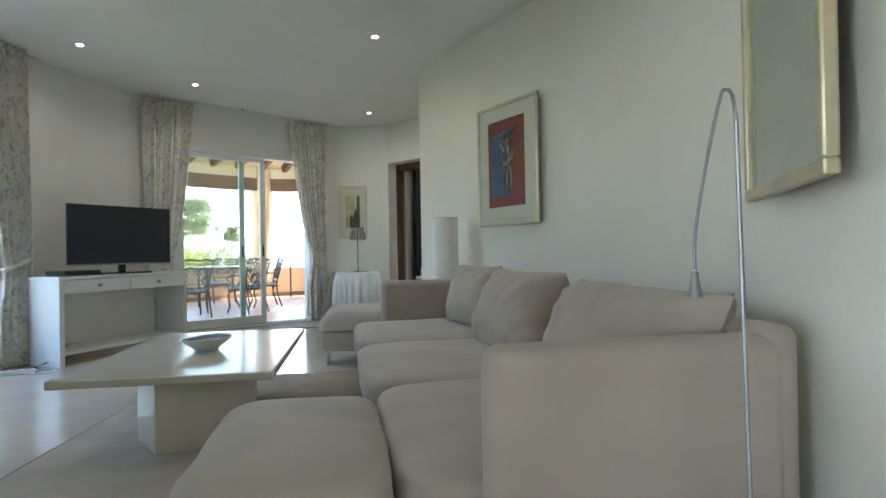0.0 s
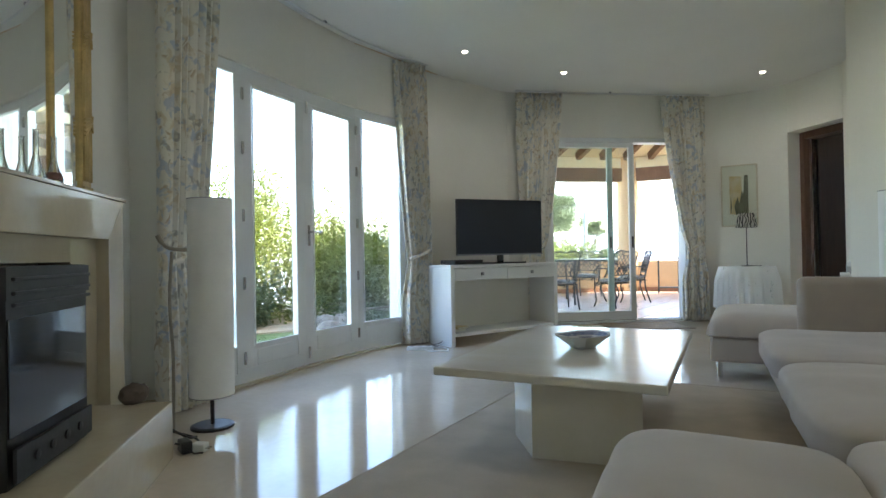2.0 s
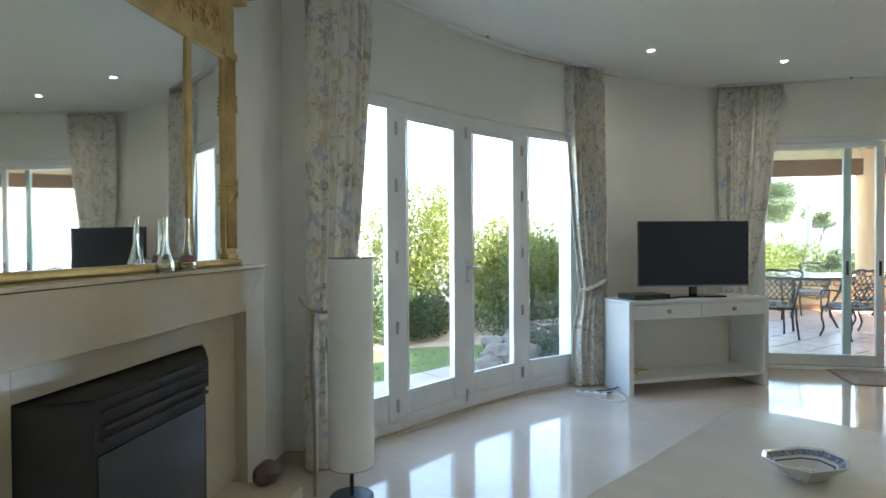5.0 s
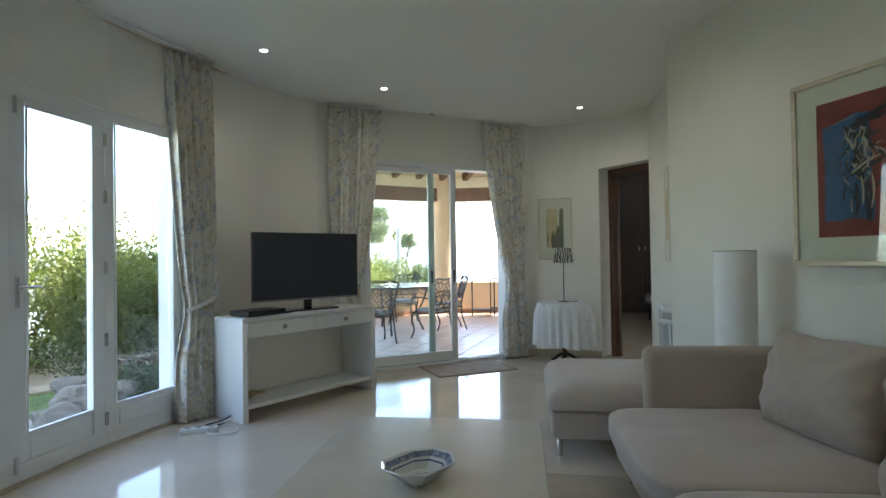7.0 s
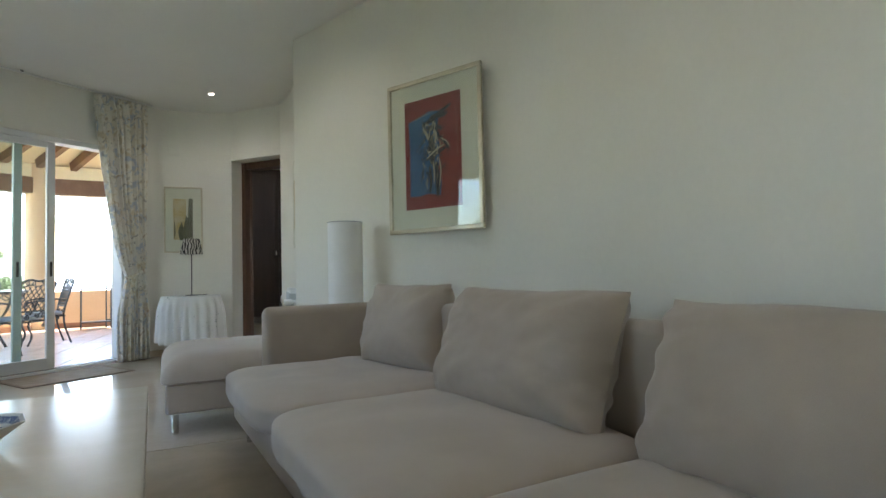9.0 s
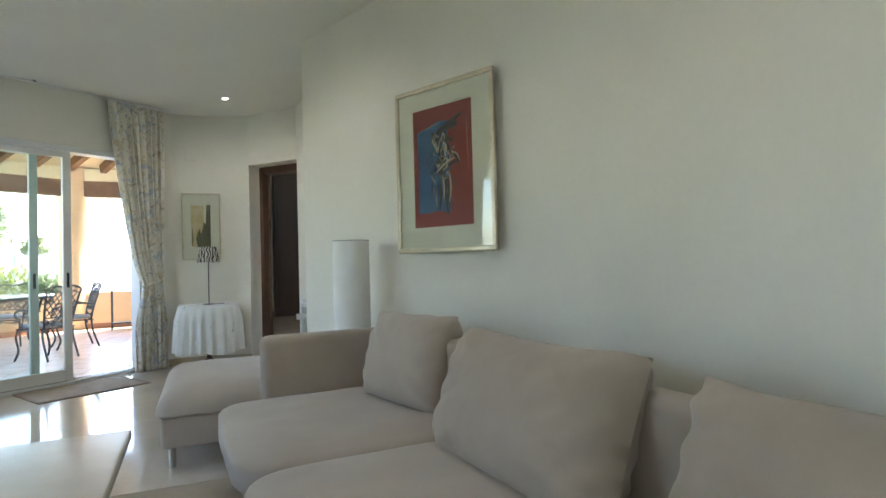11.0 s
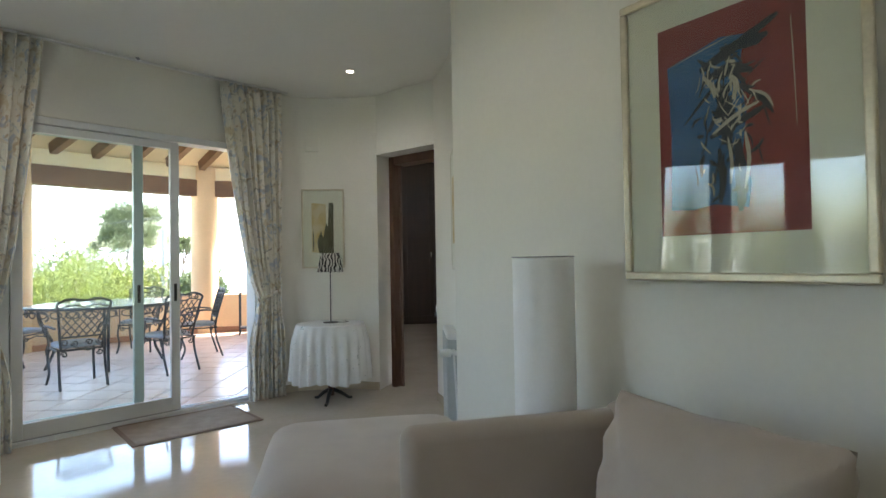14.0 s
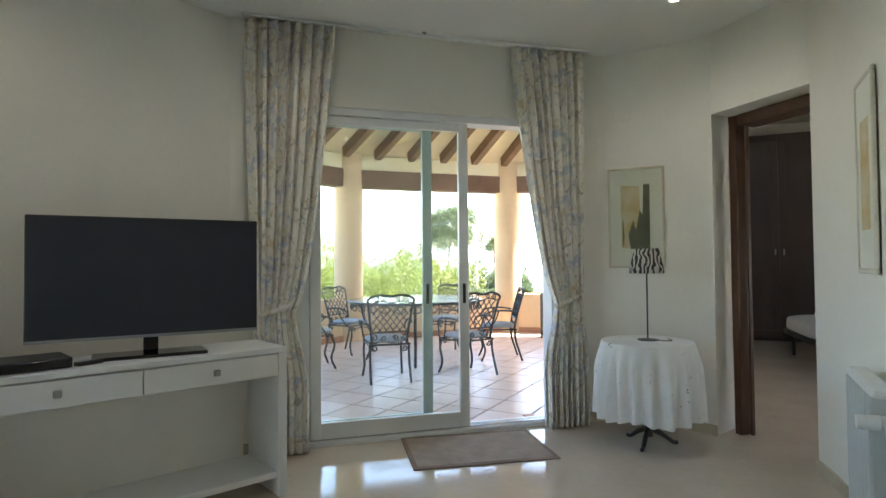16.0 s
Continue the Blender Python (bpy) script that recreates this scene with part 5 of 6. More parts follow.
part("backing", mb(-0.82, 0.82, 0.0, 0.012, 0.0, 1.42), WOOD, mr)
part("plinth", mb(-0.85, 0.85, 0.0, 0.052, 0.0, 0.028, 0.008), GOLD, mr)
for s0, s1 in ((-0.72, -0.48), (-0.46, 0.43), (0.46, 0.72)):
    part("mirror_plate", mb(s0 - 0.002, s1 + 0.002, 0.012, 0.017, 0.028, 0.985, 0.0), MIRROR, mr, "silvered mirror plate")
for s in (-0.47, 0.445):
    part("mullion", mb(s - 0.013, s + 0.013, 0.012, 0.032, 0.028, 0.985, 0.008), GOLD, mr)
for sg in (-1, 1):
    pil = part("pilaster", mb(sg * 0.775 - 0.05, sg * 0.775 + 0.05, 0.012, 0.030, 0.028, 1.30, 0.004), GOLD, mr, "fluted gilded pilaster")
    for k in range(5):
        c = sg * 0.775 - 0.036 + 0.018 * k
        part("flute", tube([(c, side * 0.032, 0.08), (c, side * 0.032, 1.0)], 0.0085, 8), GOLD, pil, smooth=True)
    part("pilaster_base", mb(sg * 0.775 - 0.052, sg * 0.775 + 0.052, 0.012, 0.040, 0.028, 0.055, 0.006), GOLD, pil)
    part("capital", mb(sg * 0.775 - 0.056, sg * 0.775 + 0.056, 0.012, 0.045, 1.0, 1.04, 0.006), GOLD, pil)
    for z in (0.30, 0.72):
        for k in range(5):
            part("ribbon", tube([(sg * 0.775 - 0.045, side * 0.040, z + 0.02 * k), (sg * 0.775, side * 0.048, z + 0.05 + 0.01 * k), (sg * 0.775 + 0.045, side * 0.040, z + 0.11 - 0.02 * k)], 0.006, 6), GOLD, pil, "carved crossed ribbon")
part("frieze", mb(-0.75, 0.75, 0.012, 0.028, 0.985, 1.29, 0.004), GOLD, mr, "gilded frieze with carved relief")
q = bmesh.new()
rnd = random.Random(12)
for i in range(15):
    c = -0.66 + i * 0.0943
    for k in range(7):
        a = 2 * math.pi * k / 7
        tube([(c, side * 0.030, 1.14), (c + 0.02 * math.cos(a), side * 0.036, 1.14 + 0.03 * math.sin(a)), (c + 0.04 * math.cos(a + 0.3), side * 0.030, 1.14 + 0.075 * math.sin(a + 0.3))], 0.006, 5, q)
part("carving", q, GOLD, mr, "carved leaf relief")
part("cornice", mb(-0.88, 0.88, 0.0, 0.075, 1.29, 1.33, 0.01), GOLD, mr)
part("cornice_cap", mb(-0.91, 0.91, 0.0, 0.10, 1.33, 1.39, 0.012), GOLD, mr)


def vase(s, h, label):
    ob = thing("bottle", fire_pose(s, -0.375, 1.2465), label, "bottle", "mantel bottles")
    v = part("glass_body", lathe([(0, 0.0), (0.032, 0.0), (0.036, 0.02), (0.020, 0.07), (0.011, 0.11), (0.010, h), (0.013, h), (0.008, h - 0.01), (0.008, 0.11), (0.016, 0.07), (0.03, 0.02), (0, 0.006)], 24), CLEAR, ob, smooth=True)
    return ob


vase(-0.40, 0.21, "slim clear glass bottle on the mantel")
v2 = vase(-0.255, 0.21, "slim glass bottle with red painted sprig on the mantel")
part("painted_sprig", lathe([(0.0335, 0.03), (0.031, 0.045), (0.026, 0.06)], 24), mat("red and white paint", (0.45, 0.22, 0.18), 0.3, var=0.6, scale=90, bump=0), v2)

# ---- hearth clutter ----
rk = thing("stone", fire_pose(0.02, -0.17, 0.27), "rough brown stone resting on the raised hearth", "stone")
bm = bmesh.new()
bmesh.ops.create_icosphere(bm, subdivisions=3, radius=1.0)
for v in bm.verts:
    v.co = Vector((v.co.x * 0.085, v.co.y * 0.06, max(-0.038, v.co.z * 0.05) + 0.038)) * (1 + 0.18 * noise.noise(v.co * 2.2))
part("boulder", bm, mat("brown stone", (0.16, 0.12, 0.09), 0.8, var=0.3, fine=40, bump=0.5), rk, smooth=True)
sk = thing("walking_stick", pose(0, 0, 0), "knotted wooden stick leaning in the corner by the curtain", "stick")
sa = Vector((-2.64, 2.58))
STICK = mat("weathered driftwood", (0.40, 0.35, 0.28), 0.85, var=0.25, fine=40, bump=0.4)
part("shaft", tube(spline([(sa.x - 0.02, sa.y + 0.01, 0.0), (sa.x, sa.y, 0.4), (sa.x - 0.01, sa.y - 0.01, 0.7), (sa.x, sa.y, 0.98)], 6), 0.009, 8), STICK, sk, smooth=True)
part("crook", tube(spline([(sa.x + 0.10, sa.y + 0.09, 0.985), (sa.x, sa.y, 0.995), (sa.x - 0.035, sa.y - 0.03, 1.025), (sa.x - 0.055, sa.y - 0.048, 1.07)], 6), [0.010] * 13 + [0.014] * 6, 8), STICK, sk, smooth=True)
cable([(-2.36, 2.52, 0.03), (-2.33, 2.45, 0.05), (-2.42, 2.40, 0.10), (-2.5, 2.45, 0.06), (-2.44, 2.55, 0.008), (-2.3, 2.5, 0.008), (-2.24, 2.42, 0.03), (-2.3, 2.36, 0.05)], 0.006, BLACK, "tangled black lamp cable on the floor by the hearth")
pg = thing("plug", pose(-2.22, 2.44, 0.0, 0, 0, 20), "white plug adapter lying on the floor", "plug")
part("casing", bx(-0.035, 0.035, -0.025, 0.025, 0.001, 0.045, 0.008), WHITE_PL, pg)
for y in (-0.009, 0.009):
    part("pin", tube([(0.035, y, 0.022), (0.058, y, 0.022)], 0.0035, 6), CHROME, pg)
ad = thing("transformer", pose(-2.28, 2.40, 0.0, 0, 0, -20), "small black cable transformer on the floor", "adapter")
part("casing", bx(-0.045, 0.045, -0.025, 0.025, 0.001, 0.06, 0.008), BLACK, ad)
part("lead", tube([(0.045, 0, 0.03), (0.08, 0.02, 0.01), (0.09, 0.06, 0.008)], 0.004, 6), BLACK, ad)
so = thing("wall_socket", fire_pose(0.42, -0.4595, 0.32), "white wall socket beside the fireplace", "socket")
part("plate", mb(-0.04, 0.04, 0.0, 0.010, -0.04, 0.04, 0.003), WHITE_PL, so)
part("recess", lathe([(0, 0.0), (0.02, 0.0), (0.02, 0.003), (0, 0.003)], 18), GREY_PL, so, m=pose(0, side * 0.009, 0, 90))
vt = thing("wall_vent", facing((-0.40, 9.022), (-0.24, 9.018), 2.50), "small white square vent high on the wall", "vent")
part("plate", bx(-0.07, 0.07, -0.012, 0.0, -0.07, 0.07, 0.003), PLASTER, vt)
for i in range(4):
    part("slat", bx(-0.055, 0.055, -0.016, -0.011, -0.045 + 0.025 * i, -0.038 + 0.025 * i), PLASTER, vt)

# ---- terrace ----
TZ = -0.03
TC = Vector((-1.7, 10.4))
COLS = [(-6.0, 10.4), (-5.22, 12.7), (-2.93, 14.75), (0.5, 15.2)]
tagged(part("terrace_bed", prism([(-4.3, 7.6), (-2.7, 7.36), (-0.55, 9.1), (1.6, 15.6), (-2.9, 15.3), (-5.6, 13.2), (-6.35, 10.4)], -0.4, TZ - 0.012), GROUT), "grey grouted bed of the terrace paving", "paving", kind="structure")
for i, (x, y) in enumerate(COLS):
    co = tagged(part("column", lathe([(0, TZ - 0.02), (0.25, TZ - 0.02), (0.25, 2.6), (0.24, 3.2), (0, 3.2)], 36), OCHRE, smooth=True, m=pose(x, y, 0)), "round ochre rendered terrace column", "column", "terrace columns", "structure")
PARA = [(-4.0, 7.75), *COLS]
for a, b in zip(PARA, PARA[1:]):
    va, vb = Vector(a), Vector(b)
    L = (vb - va).length
    ang = math.degrees(math.atan2(vb.y - va.y, vb.x - va.x))
    mm = pose(va.x, va.y, 0, 0, 0, ang)
    tagged(part("parapet", bx(0, L, -0.11, 0.11, TZ - 0.02, 0.70, 0.02), OCHRE, m=mm), "low ochre rendered terrace parapet", "parapet", "terrace parapets", "structure")
    tagged(part("parapet_skirting", bx(0.2, L - 0.2, -0.125, -0.11, TZ - 0.005, TZ + 0.10, 0.004), SKIRT, m=mm), "terracotta skirting along the parapet", "skirting", kind="structure")
    tagged(part("beam", bx(0, L, -0.13, 0.13, 2.62, 2.935, 0.01), BEAM, m=mm), "dark brown timber beam between terrace columns", "beam", "terrace beams", "structure")
    tagged(part("wall_plate", bx(0, L, -0.10, 0.16, 2.935, 3.19, 0.0), SOFFIT, m=mm), "pale yellow rendered band above the beam", "wall plate", kind="structure")

APEX = Vector((2.6, 7.5, 5.95))
ROOF = [(-4.75, 7.3), (-6.35, 10.4), (-5.5, 13.0), (-3.05, 15.1), (0.7, 15.6)]
bm = bmesh.new()
ap, ap2 = bm.verts.new(APEX), bm.verts.new(APEX + Vector((0, 0, 0.2)))
lo, hi = [bm.verts.new((x, y, 3.06)) for x, y in ROOF], [bm.verts.new((x, y, 3.26)) for x, y in ROOF]
for i in range(len(ROOF) - 1):
    bm.faces.new((lo[i], lo[i + 1], ap))
    bm.faces.new((hi[i], ap2, hi[i + 1]))
    bm.faces.new((lo[i], hi[i], hi[i + 1], lo[i + 1]))
roof = tagged(part("terrace_roof", bm, SOFFIT), "conical terrace roof with pale yellow soffit", "roof", kind="structure")
rim = []
for a, b in zip(ROOF, ROOF[1:]):
    k = max(2, round((Vector(b) - Vector(a)).length / 0.62))
    rim += [Vector(a).lerp(Vector(b), (i + 0.5) / k) for i in range(k)]
for p in rim:
    e = Vector((p.x, p.y, 3.0)).lerp(Vector((APEX.x, APEX.y, 3.0)), 0.07)
    s = e + (Vector((APEX.x, APEX.y, 3.0)) - e).normalized() * 4.6
    k = (APEX.z - 3.06) / (Vector((p.x, p.y)) - APEX.to_2d()).length
    top = lambda q: APEX.z - (q.to_2d() - APEX.to_2d()).length * k
    m = look((e.x, e.y, top(e) - 0.07), (s.x, s.y, top(s) - 0.07))
    L = (Vector((s.x, s.y, top(s))) - Vector((e.x, e.y, top(e)))).length
    tagged(part("rafter", bx(-0.058, 0.058, -0.11, 0.06, -L, 0.0, 0.006, m=m), BEAM), "stained timber rafter under the terrace roof", "rafter", "terrace rafters", "structure")
eave = tagged(part("eave", prism([(-5.0, 7.62), (-4.3, 7.45), (-4.2, 8.1), (-4.9, 8.25)], 2.76, 2.9), SOFFIT), "small pink rendered roof eave with corbels", "eave", kind="structure")
for x in (-4.85, -4.6, -4.35):
    part("corbel", bx(x - 0.05, x + 0.05, 7.62, 8.0, 2.66, 2.757, 0.01), OCHRE, eave)
# the house wall goes on outside
tagged(part("wall_outer", prism([(-3.55, 2.6), (-3.52, 5.7), (-3.0, 7.3), (-2.95, 7.35), (-3.1, 5.95)], 2.98, 4.2), OCHRE), "upper outer house wall", "wall", kind="structure")


# ---- terrace furniture ----
def frame_rect(w, d, z):
    return tube([(-w / 2, -d / 2, z), (w / 2, -d / 2, z), (w / 2, d / 2, z), (-w / 2, d / 2, z)], 0.011, 6, closed=True)


def scroll(c, r, turns, y, bm, rad=0.006, flip=1, start=0.0):
    pts = []
    for i in range(18):
        t = i / 17
        a = start + flip * turns * 2 * math.pi * t
        pts.append((c[0] + r * (1 - 0.75 * t) * math.cos(a), y, c[1] + r * (1 - 0.75 * t) * math.sin(a)))
    return tube(pts, rad, 5, bm)


def iron_chair():
    ob = thing("garden_chair", pose(0, 0, -20), "black wrought-iron garden armchair with slate blue seat pad", "chair", "chairs round the terrace table")
    for x in (-0.22, 0.22):
        part("front_leg", tube(spline([(x, -0.2, 0.42), (x * 1.02, -0.24, 0.3), (x * 1.0, -0.2, 0.14), (x * 1.08, -0.25, 0.0)], 5), 0.014, 7), IRON, ob, smooth=True)
        part("rear_leg", tube(spline([(x, 0.2, 0.42), (x, 0.22, 0.25), (x * 1.02, 0.30, 0.0)], 5), 0.014, 7), IRON, ob, smooth=True)
        q = tube(spline([(x * 1.15, 0.22, 0.66), (x * 1.3, 0.05, 0.68), (x * 1.3, -0.14, 0.66), (x * 1.2, -0.2, 0.6), (x * 1.15, -0.16, 0.56)], 5), 0.012, 7)
        tube(spline([(x * 1.28, -0.02, 0.67), (x * 1.2, -0.06, 0.55), (x * 1.05, -0.14, 0.43)], 5), 0.010, 6, q)
        part("armrest", q, IRON, ob, smooth=True)
    part("seat_frame", frame_rect(0.46, 0.44, 0.42), IRON, ob)
    q = bmesh.new()
    for x in (-0.17, 0.17):
        for y in (-0.225, 0.215):
            scroll((x, 0.375), 0.035, 1.2, y, q, 0.008, 1 if x > 0 else -1)
    tube(spline([(-0.2, -0.225, 0.40), (-0.1, -0.225, 0.375), (0.0, -0.225, 0.395), (0.1, -0.225, 0.375), (0.2, -0.225, 0.40)], 4), 0.008, 5, q)
    part("apron", q, IRON, ob, "cast scrolls below the seat")
    lean = lambda z: 0.2 + 0.11 * max(0.0, (z - 0.42) / 0.46) ** 1.3
    wide = lambda z: 0.195 + 0.05 * (z - 0.42) / 0.46
    rise = [0.42, 0.56, 0.70, 0.85, 0.93]
    back = spline([(-wide(z), lean(z), z) for z in rise] + [(-0.13, lean(0.93), 0.975), (0.0, lean(0.93), 0.955), (0.13, lean(0.93), 0.975)] + [(wide(z), lean(z), z) for z in reversed(rise)], 5)
    bk = part("backrest", tube(back, 0.014, 7), IRON, ob, smooth=True)
    q = bmesh.new()
    tube([(-wide(0.56), lean(0.56), 0.56), (wide(0.56), lean(0.56), 0.56)], 0.010, 6, q)
    tube(spline([(-0.235, lean(0.88), 0.88), (-0.1, lean(0.89), 0.905), (0.0, lean(0.88), 0.885), (0.1, lean(0.89), 0.905), (0.235, lean(0.88), 0.88)], 4), 0.008, 5, q)
    for k in range(-3, 4):
        for sg in (-1, 1):
            x0, x1, z0, z1 = 0.075 * k - sg * 0.13, 0.075 * k + sg * 0.13, 0.56, 0.885
            lo, hi = 0.0, 1.0
            for edge in (-0.2, 0.2):
                t = (edge - x0) / (x1 - x0)
                if (edge > 0) == (x1 > x0):
                    hi = min(hi, t)
                else:
                    lo = max(lo, t)
            if hi - lo > 0.15:
                zs = [z0 + (z1 - z0) * (lo + (hi - lo) * f) for f in (0.0, 0.5, 1.0)]
                xs = [x0 + (x1 - x0) * (lo + (hi - lo) * f) for f in (0.0, 0.5, 1.0)]
                tube([(x, lean(z), z) for x, z in zip(xs, zs)], 0.0065, 5, q)
    for sg in (-1, 1):
        for c, r, f in (((sg * 0.165, 0.93), 0.035, 1), ((sg * 0.075, 0.932), 0.032, -1), ((sg * 0.17, 0.50), 0.04, 1), ((sg * 0.07, 0.49), 0.035, -1)):
            scroll(c, r, 1.3, lean(c[1]), q, 0.0065, f * sg, 0.0)
    part("lattice", q, IRON, bk, "curling cast lattice")
    part("seat_pad", padded(0.46, 0.44, 0.06, 4, 8, dome=0.3), CUSHION_B, ob, "slate blue seat pad", smooth=True, m=pose(0, -0.01, 0.462))
    return ob


TT = Vector((-3.27, 11.30))
tt = thing("garden_table", pose(TT.x, TT.y, TZ), "round wrought-iron garden table with pale glazed top", "garden table")
part("tabletop", lathe([(0, 0.805), (0.90, 0.805), (0.91, 0.815), (0.90, 0.83), (0, 0.83)], 56), mat("pale table glaze", (0.55, 0.62, 0.64), 0.12, var=0.1, bump=0.02), tt, "pale blue-grey glossy top")
part("rim", tube([(0.91 * math.cos(a), 0.91 * math.sin(a), 0.812) for a in [2 * math.pi * k / 56 for k in range(56)]], 0.016, 6, closed=True), IRON, tt)
q = bmesh.new()
for k in range(28):
    a0 = 2 * math.pi * k / 28
    pts = []
    for i in range(14):
        t = i / 13 * 2 * math.pi
        a = a0 + 0.085 * math.cos(t)
        pts.append((0.88 * math.cos(a), 0.88 * math.sin(a), 0.745 + 0.042 * math.sin(t)))
    tube(pts, 0.008, 5, q, closed=True)
part("apron_scrolls", q, IRON, tt, "row of cast scrolls under the top")
for k in range(4):
    a = radians(25 + 90 * k)
    c, s = math.cos(a), math.sin(a)
    part("leg", tube(spline([(0.76 * c, 0.76 * s, 0.8), (0.70 * c, 0.70 * s, 0.57), (0.58 * c, 0.58 * s, 0.28), (0.68 * c, 0.68 * s, 0.0)], 5), 0.018, 7), IRON, tt, smooth=True)
chair = iron_chair()
spots = []
for x, y in ((-3.02, 9.99), (-2.26, 10.60), (-2.22, 11.75), (-4.26, 10.30), (-4.45, 11.5), (-3.30, 12.5)):
    ang = math.degrees(math.atan2(y - TT.y, x - TT.x))
    spots.append(pose(x, y, TZ, 0, 0, ang - 90 + (28 if y < 10.2 else 0)))
chair.matrix_basis = spots[0]
for m in spots[1:]:
    copy_thing(chair, m)
sd = thing("metal_trolley", pose(-1.9, 14.2, TZ, 0, 0, 8), "small dark metal side frame by the parapet", "side table")
for x in (-0.25, 0.25):
    for y in (-0.16, 0.16):
        part("leg", tube([(x, y, 0), (x, y, 0.78)], 0.012, 6), IRON, sd)
for z in (0.12, 0.77):
    part("shelf", bx(-0.26, 0.26, -0.17, 0.17, z, z + 0.02, 0.004), IRON, sd)


# ---- garden ----
st2 = thing("side_table", pose(-1.52, 14.42, TZ, 0, 0, 8), "slim dark iron side table standing by the parapet", "side table")
part("top_frame", frame_rect(0.5, 0.3, 0.815), IRON, st2)
part("shelf_frame", frame_rect(0.48, 0.28, 0.14), IRON, st2)
for x in (-0.24, 0.24):
    for y in (-0.14, 0.14):
        part("leg", tube([(x, y, 0.0), (x, y, 0.815)], 0.011, 6), IRON, st2)


def ground_z(x, y):
    """The garden lies level round the house and falls away beyond."""
    r = max(0.0, math.hypot(x + 2.5, y - 6.0) - 12.0)
    return -0.45 - 9.0 * min(1.0, r / 32.0) ** 1.3


bm = bmesh.new()
radii = [0.0, 4, 8, 11, 13, 15, 18, 21, 24, 28, 32, 38, 45, 60, 100, 300, 1200, 3000]
rings = [[bm.verts.new((-2.5, 6.0, -0.45))]] + [[bm.verts.new((-2.5 + r * math.cos(a), 6.0 + r * math.sin(a), ground_z(-2.5 + r * math.cos(a), 6.0 + r * math.sin(a)))) for a in [2 * math.pi * k / 48 for k in range(48)]] for r in radii[1:]]
for ra, rb in zip(rings, rings[1:]):
    for k in range(48):
        j = (k + 1) % 48
        bm.faces.new((ra[0], rb[k], rb[j]) if len(ra) == 1 else (ra[k], ra[j], rb[j], rb[k]))
tagged(part("ground", bm, EARTH, smooth=True), "dry green hillside falling away to the horizon", "ground", kind="structure")
# Emissive ring added to paint bright haze over the horizon; no lamp.
HAZE_GLOW = glow("glowing haze backdrop", (0.93, 0.97, 1.0), 0.13)
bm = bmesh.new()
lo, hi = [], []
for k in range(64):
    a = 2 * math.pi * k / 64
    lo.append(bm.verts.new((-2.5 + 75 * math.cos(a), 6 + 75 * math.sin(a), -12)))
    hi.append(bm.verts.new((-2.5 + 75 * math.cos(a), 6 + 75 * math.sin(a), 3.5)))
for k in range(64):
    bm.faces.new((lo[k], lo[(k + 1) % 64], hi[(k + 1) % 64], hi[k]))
tagged(part("backdrop", bm, HAZE_GLOW), "glowing pale backdrop ring standing in for distant sea haze", "backdrop", kind="structure")
tagged(part("lawn", prism([(-3.95, -3.0), (-3.95, 3.0), (-4.15, 5.05), (-5.2, 7.4), (-8.2, 9.0), (-13, 7), (-13, -3)], -0.45, -0.16), GRASS), "mown green lawn outside the french windows", "lawn", kind="structure")
rnd = random.Random(5)
bm = bmesh.new()
for i in range(16000):
    x, y = rnd.uniform(-8.5, -3.95), rnd.uniform(1.5, 8.5)
    if x > -4.75 or x < -7.0 or y > 5.0 + (-4.15 - x) * 1.6:
        continue
    h, a = rnd.uniform(0.012, 0.028), rnd.uniform(0, 6.28)
    w = 0.006
    bm.faces.new((bm.verts.new((x - w * math.cos(a), y - w * math.sin(a), -0.165)), bm.verts.new((x + w * math.cos(a), y + w * math.sin(a), -0.165)), bm.verts.new((x + rnd.uniform(-0.02, 0.02), y + rnd.uniform(-0.02, 0.02), -0.165 + h))))
tagged(part("grass", bm, GRASS), "short mown grass blades", "grass", kind="stuff")
path = tagged(new("pavement"), "pale stone paving strip outside the french windows", "paving", kind="structure")
part("paving_bed", prism([(-3.35, 1.6), (-4.62, 1.6), (-4.86, 5.05), (-4.55, 6.2), (-3.3, 5.9)], -0.45, -0.152), GROUT, path)
slab = bx(-0.235, 0.235, -0.235, 0.235, 0.0, 0.02, 0.006)
me = None
for i in range(9):
    for j in range(3):
        y = 2.02 + i * 0.48
        x = -3.58 - 0.035 * i - 0.48 * j
        if me is None:
            ob = part("paving_slab", slab, PAVER, path)
            me = ob.data
        else:
            ob = new("paving_slab", me)
            ob.parent = path
        ob.matrix_basis = pose(x, y, -0.158, 0, 0, rnd.uniform(-1.5, 1.5) + 4)

tagged(part("planting_bed", prism(spline_xy([(-6.75, -2.5), (-6.95, 1.0), (-6.7, 3.6), (-6.45, 5.4), (-5.75, 6.9), (-5.2, 7.9)]) + [(-8.0, 10.2), (-10.5, 9.0), (-10.5, -2.5)], -0.45, -0.135), BED_SOIL), "pale dry soil of the planting bed under the hedge", "planting bed", kind="structure")


def boulder(x, y, z, r, seed):
    bm = bmesh.new()
    bmesh.ops.create_icosphere(bm, subdivisions=3, radius=1.0)
    for v in bm.verts:
        k = 1 + 0.30 * noise.noise(v.co * 1.4 + Vector((seed * 3.1, 0, 0))) + 0.10 * noise.noise(v.co * 4 + Vector((seed, 0, 0)))
        v.co = Vector((v.co.x * r * 1.2, v.co.y * r, v.co.z * r * 0.75)) * k
    return tagged(part("rock", bm, ROCK, m=pose(x, y, z, 0, 0, seed * 50)), "rough pale rock edging the planting bed", "rock", "garden rocks")


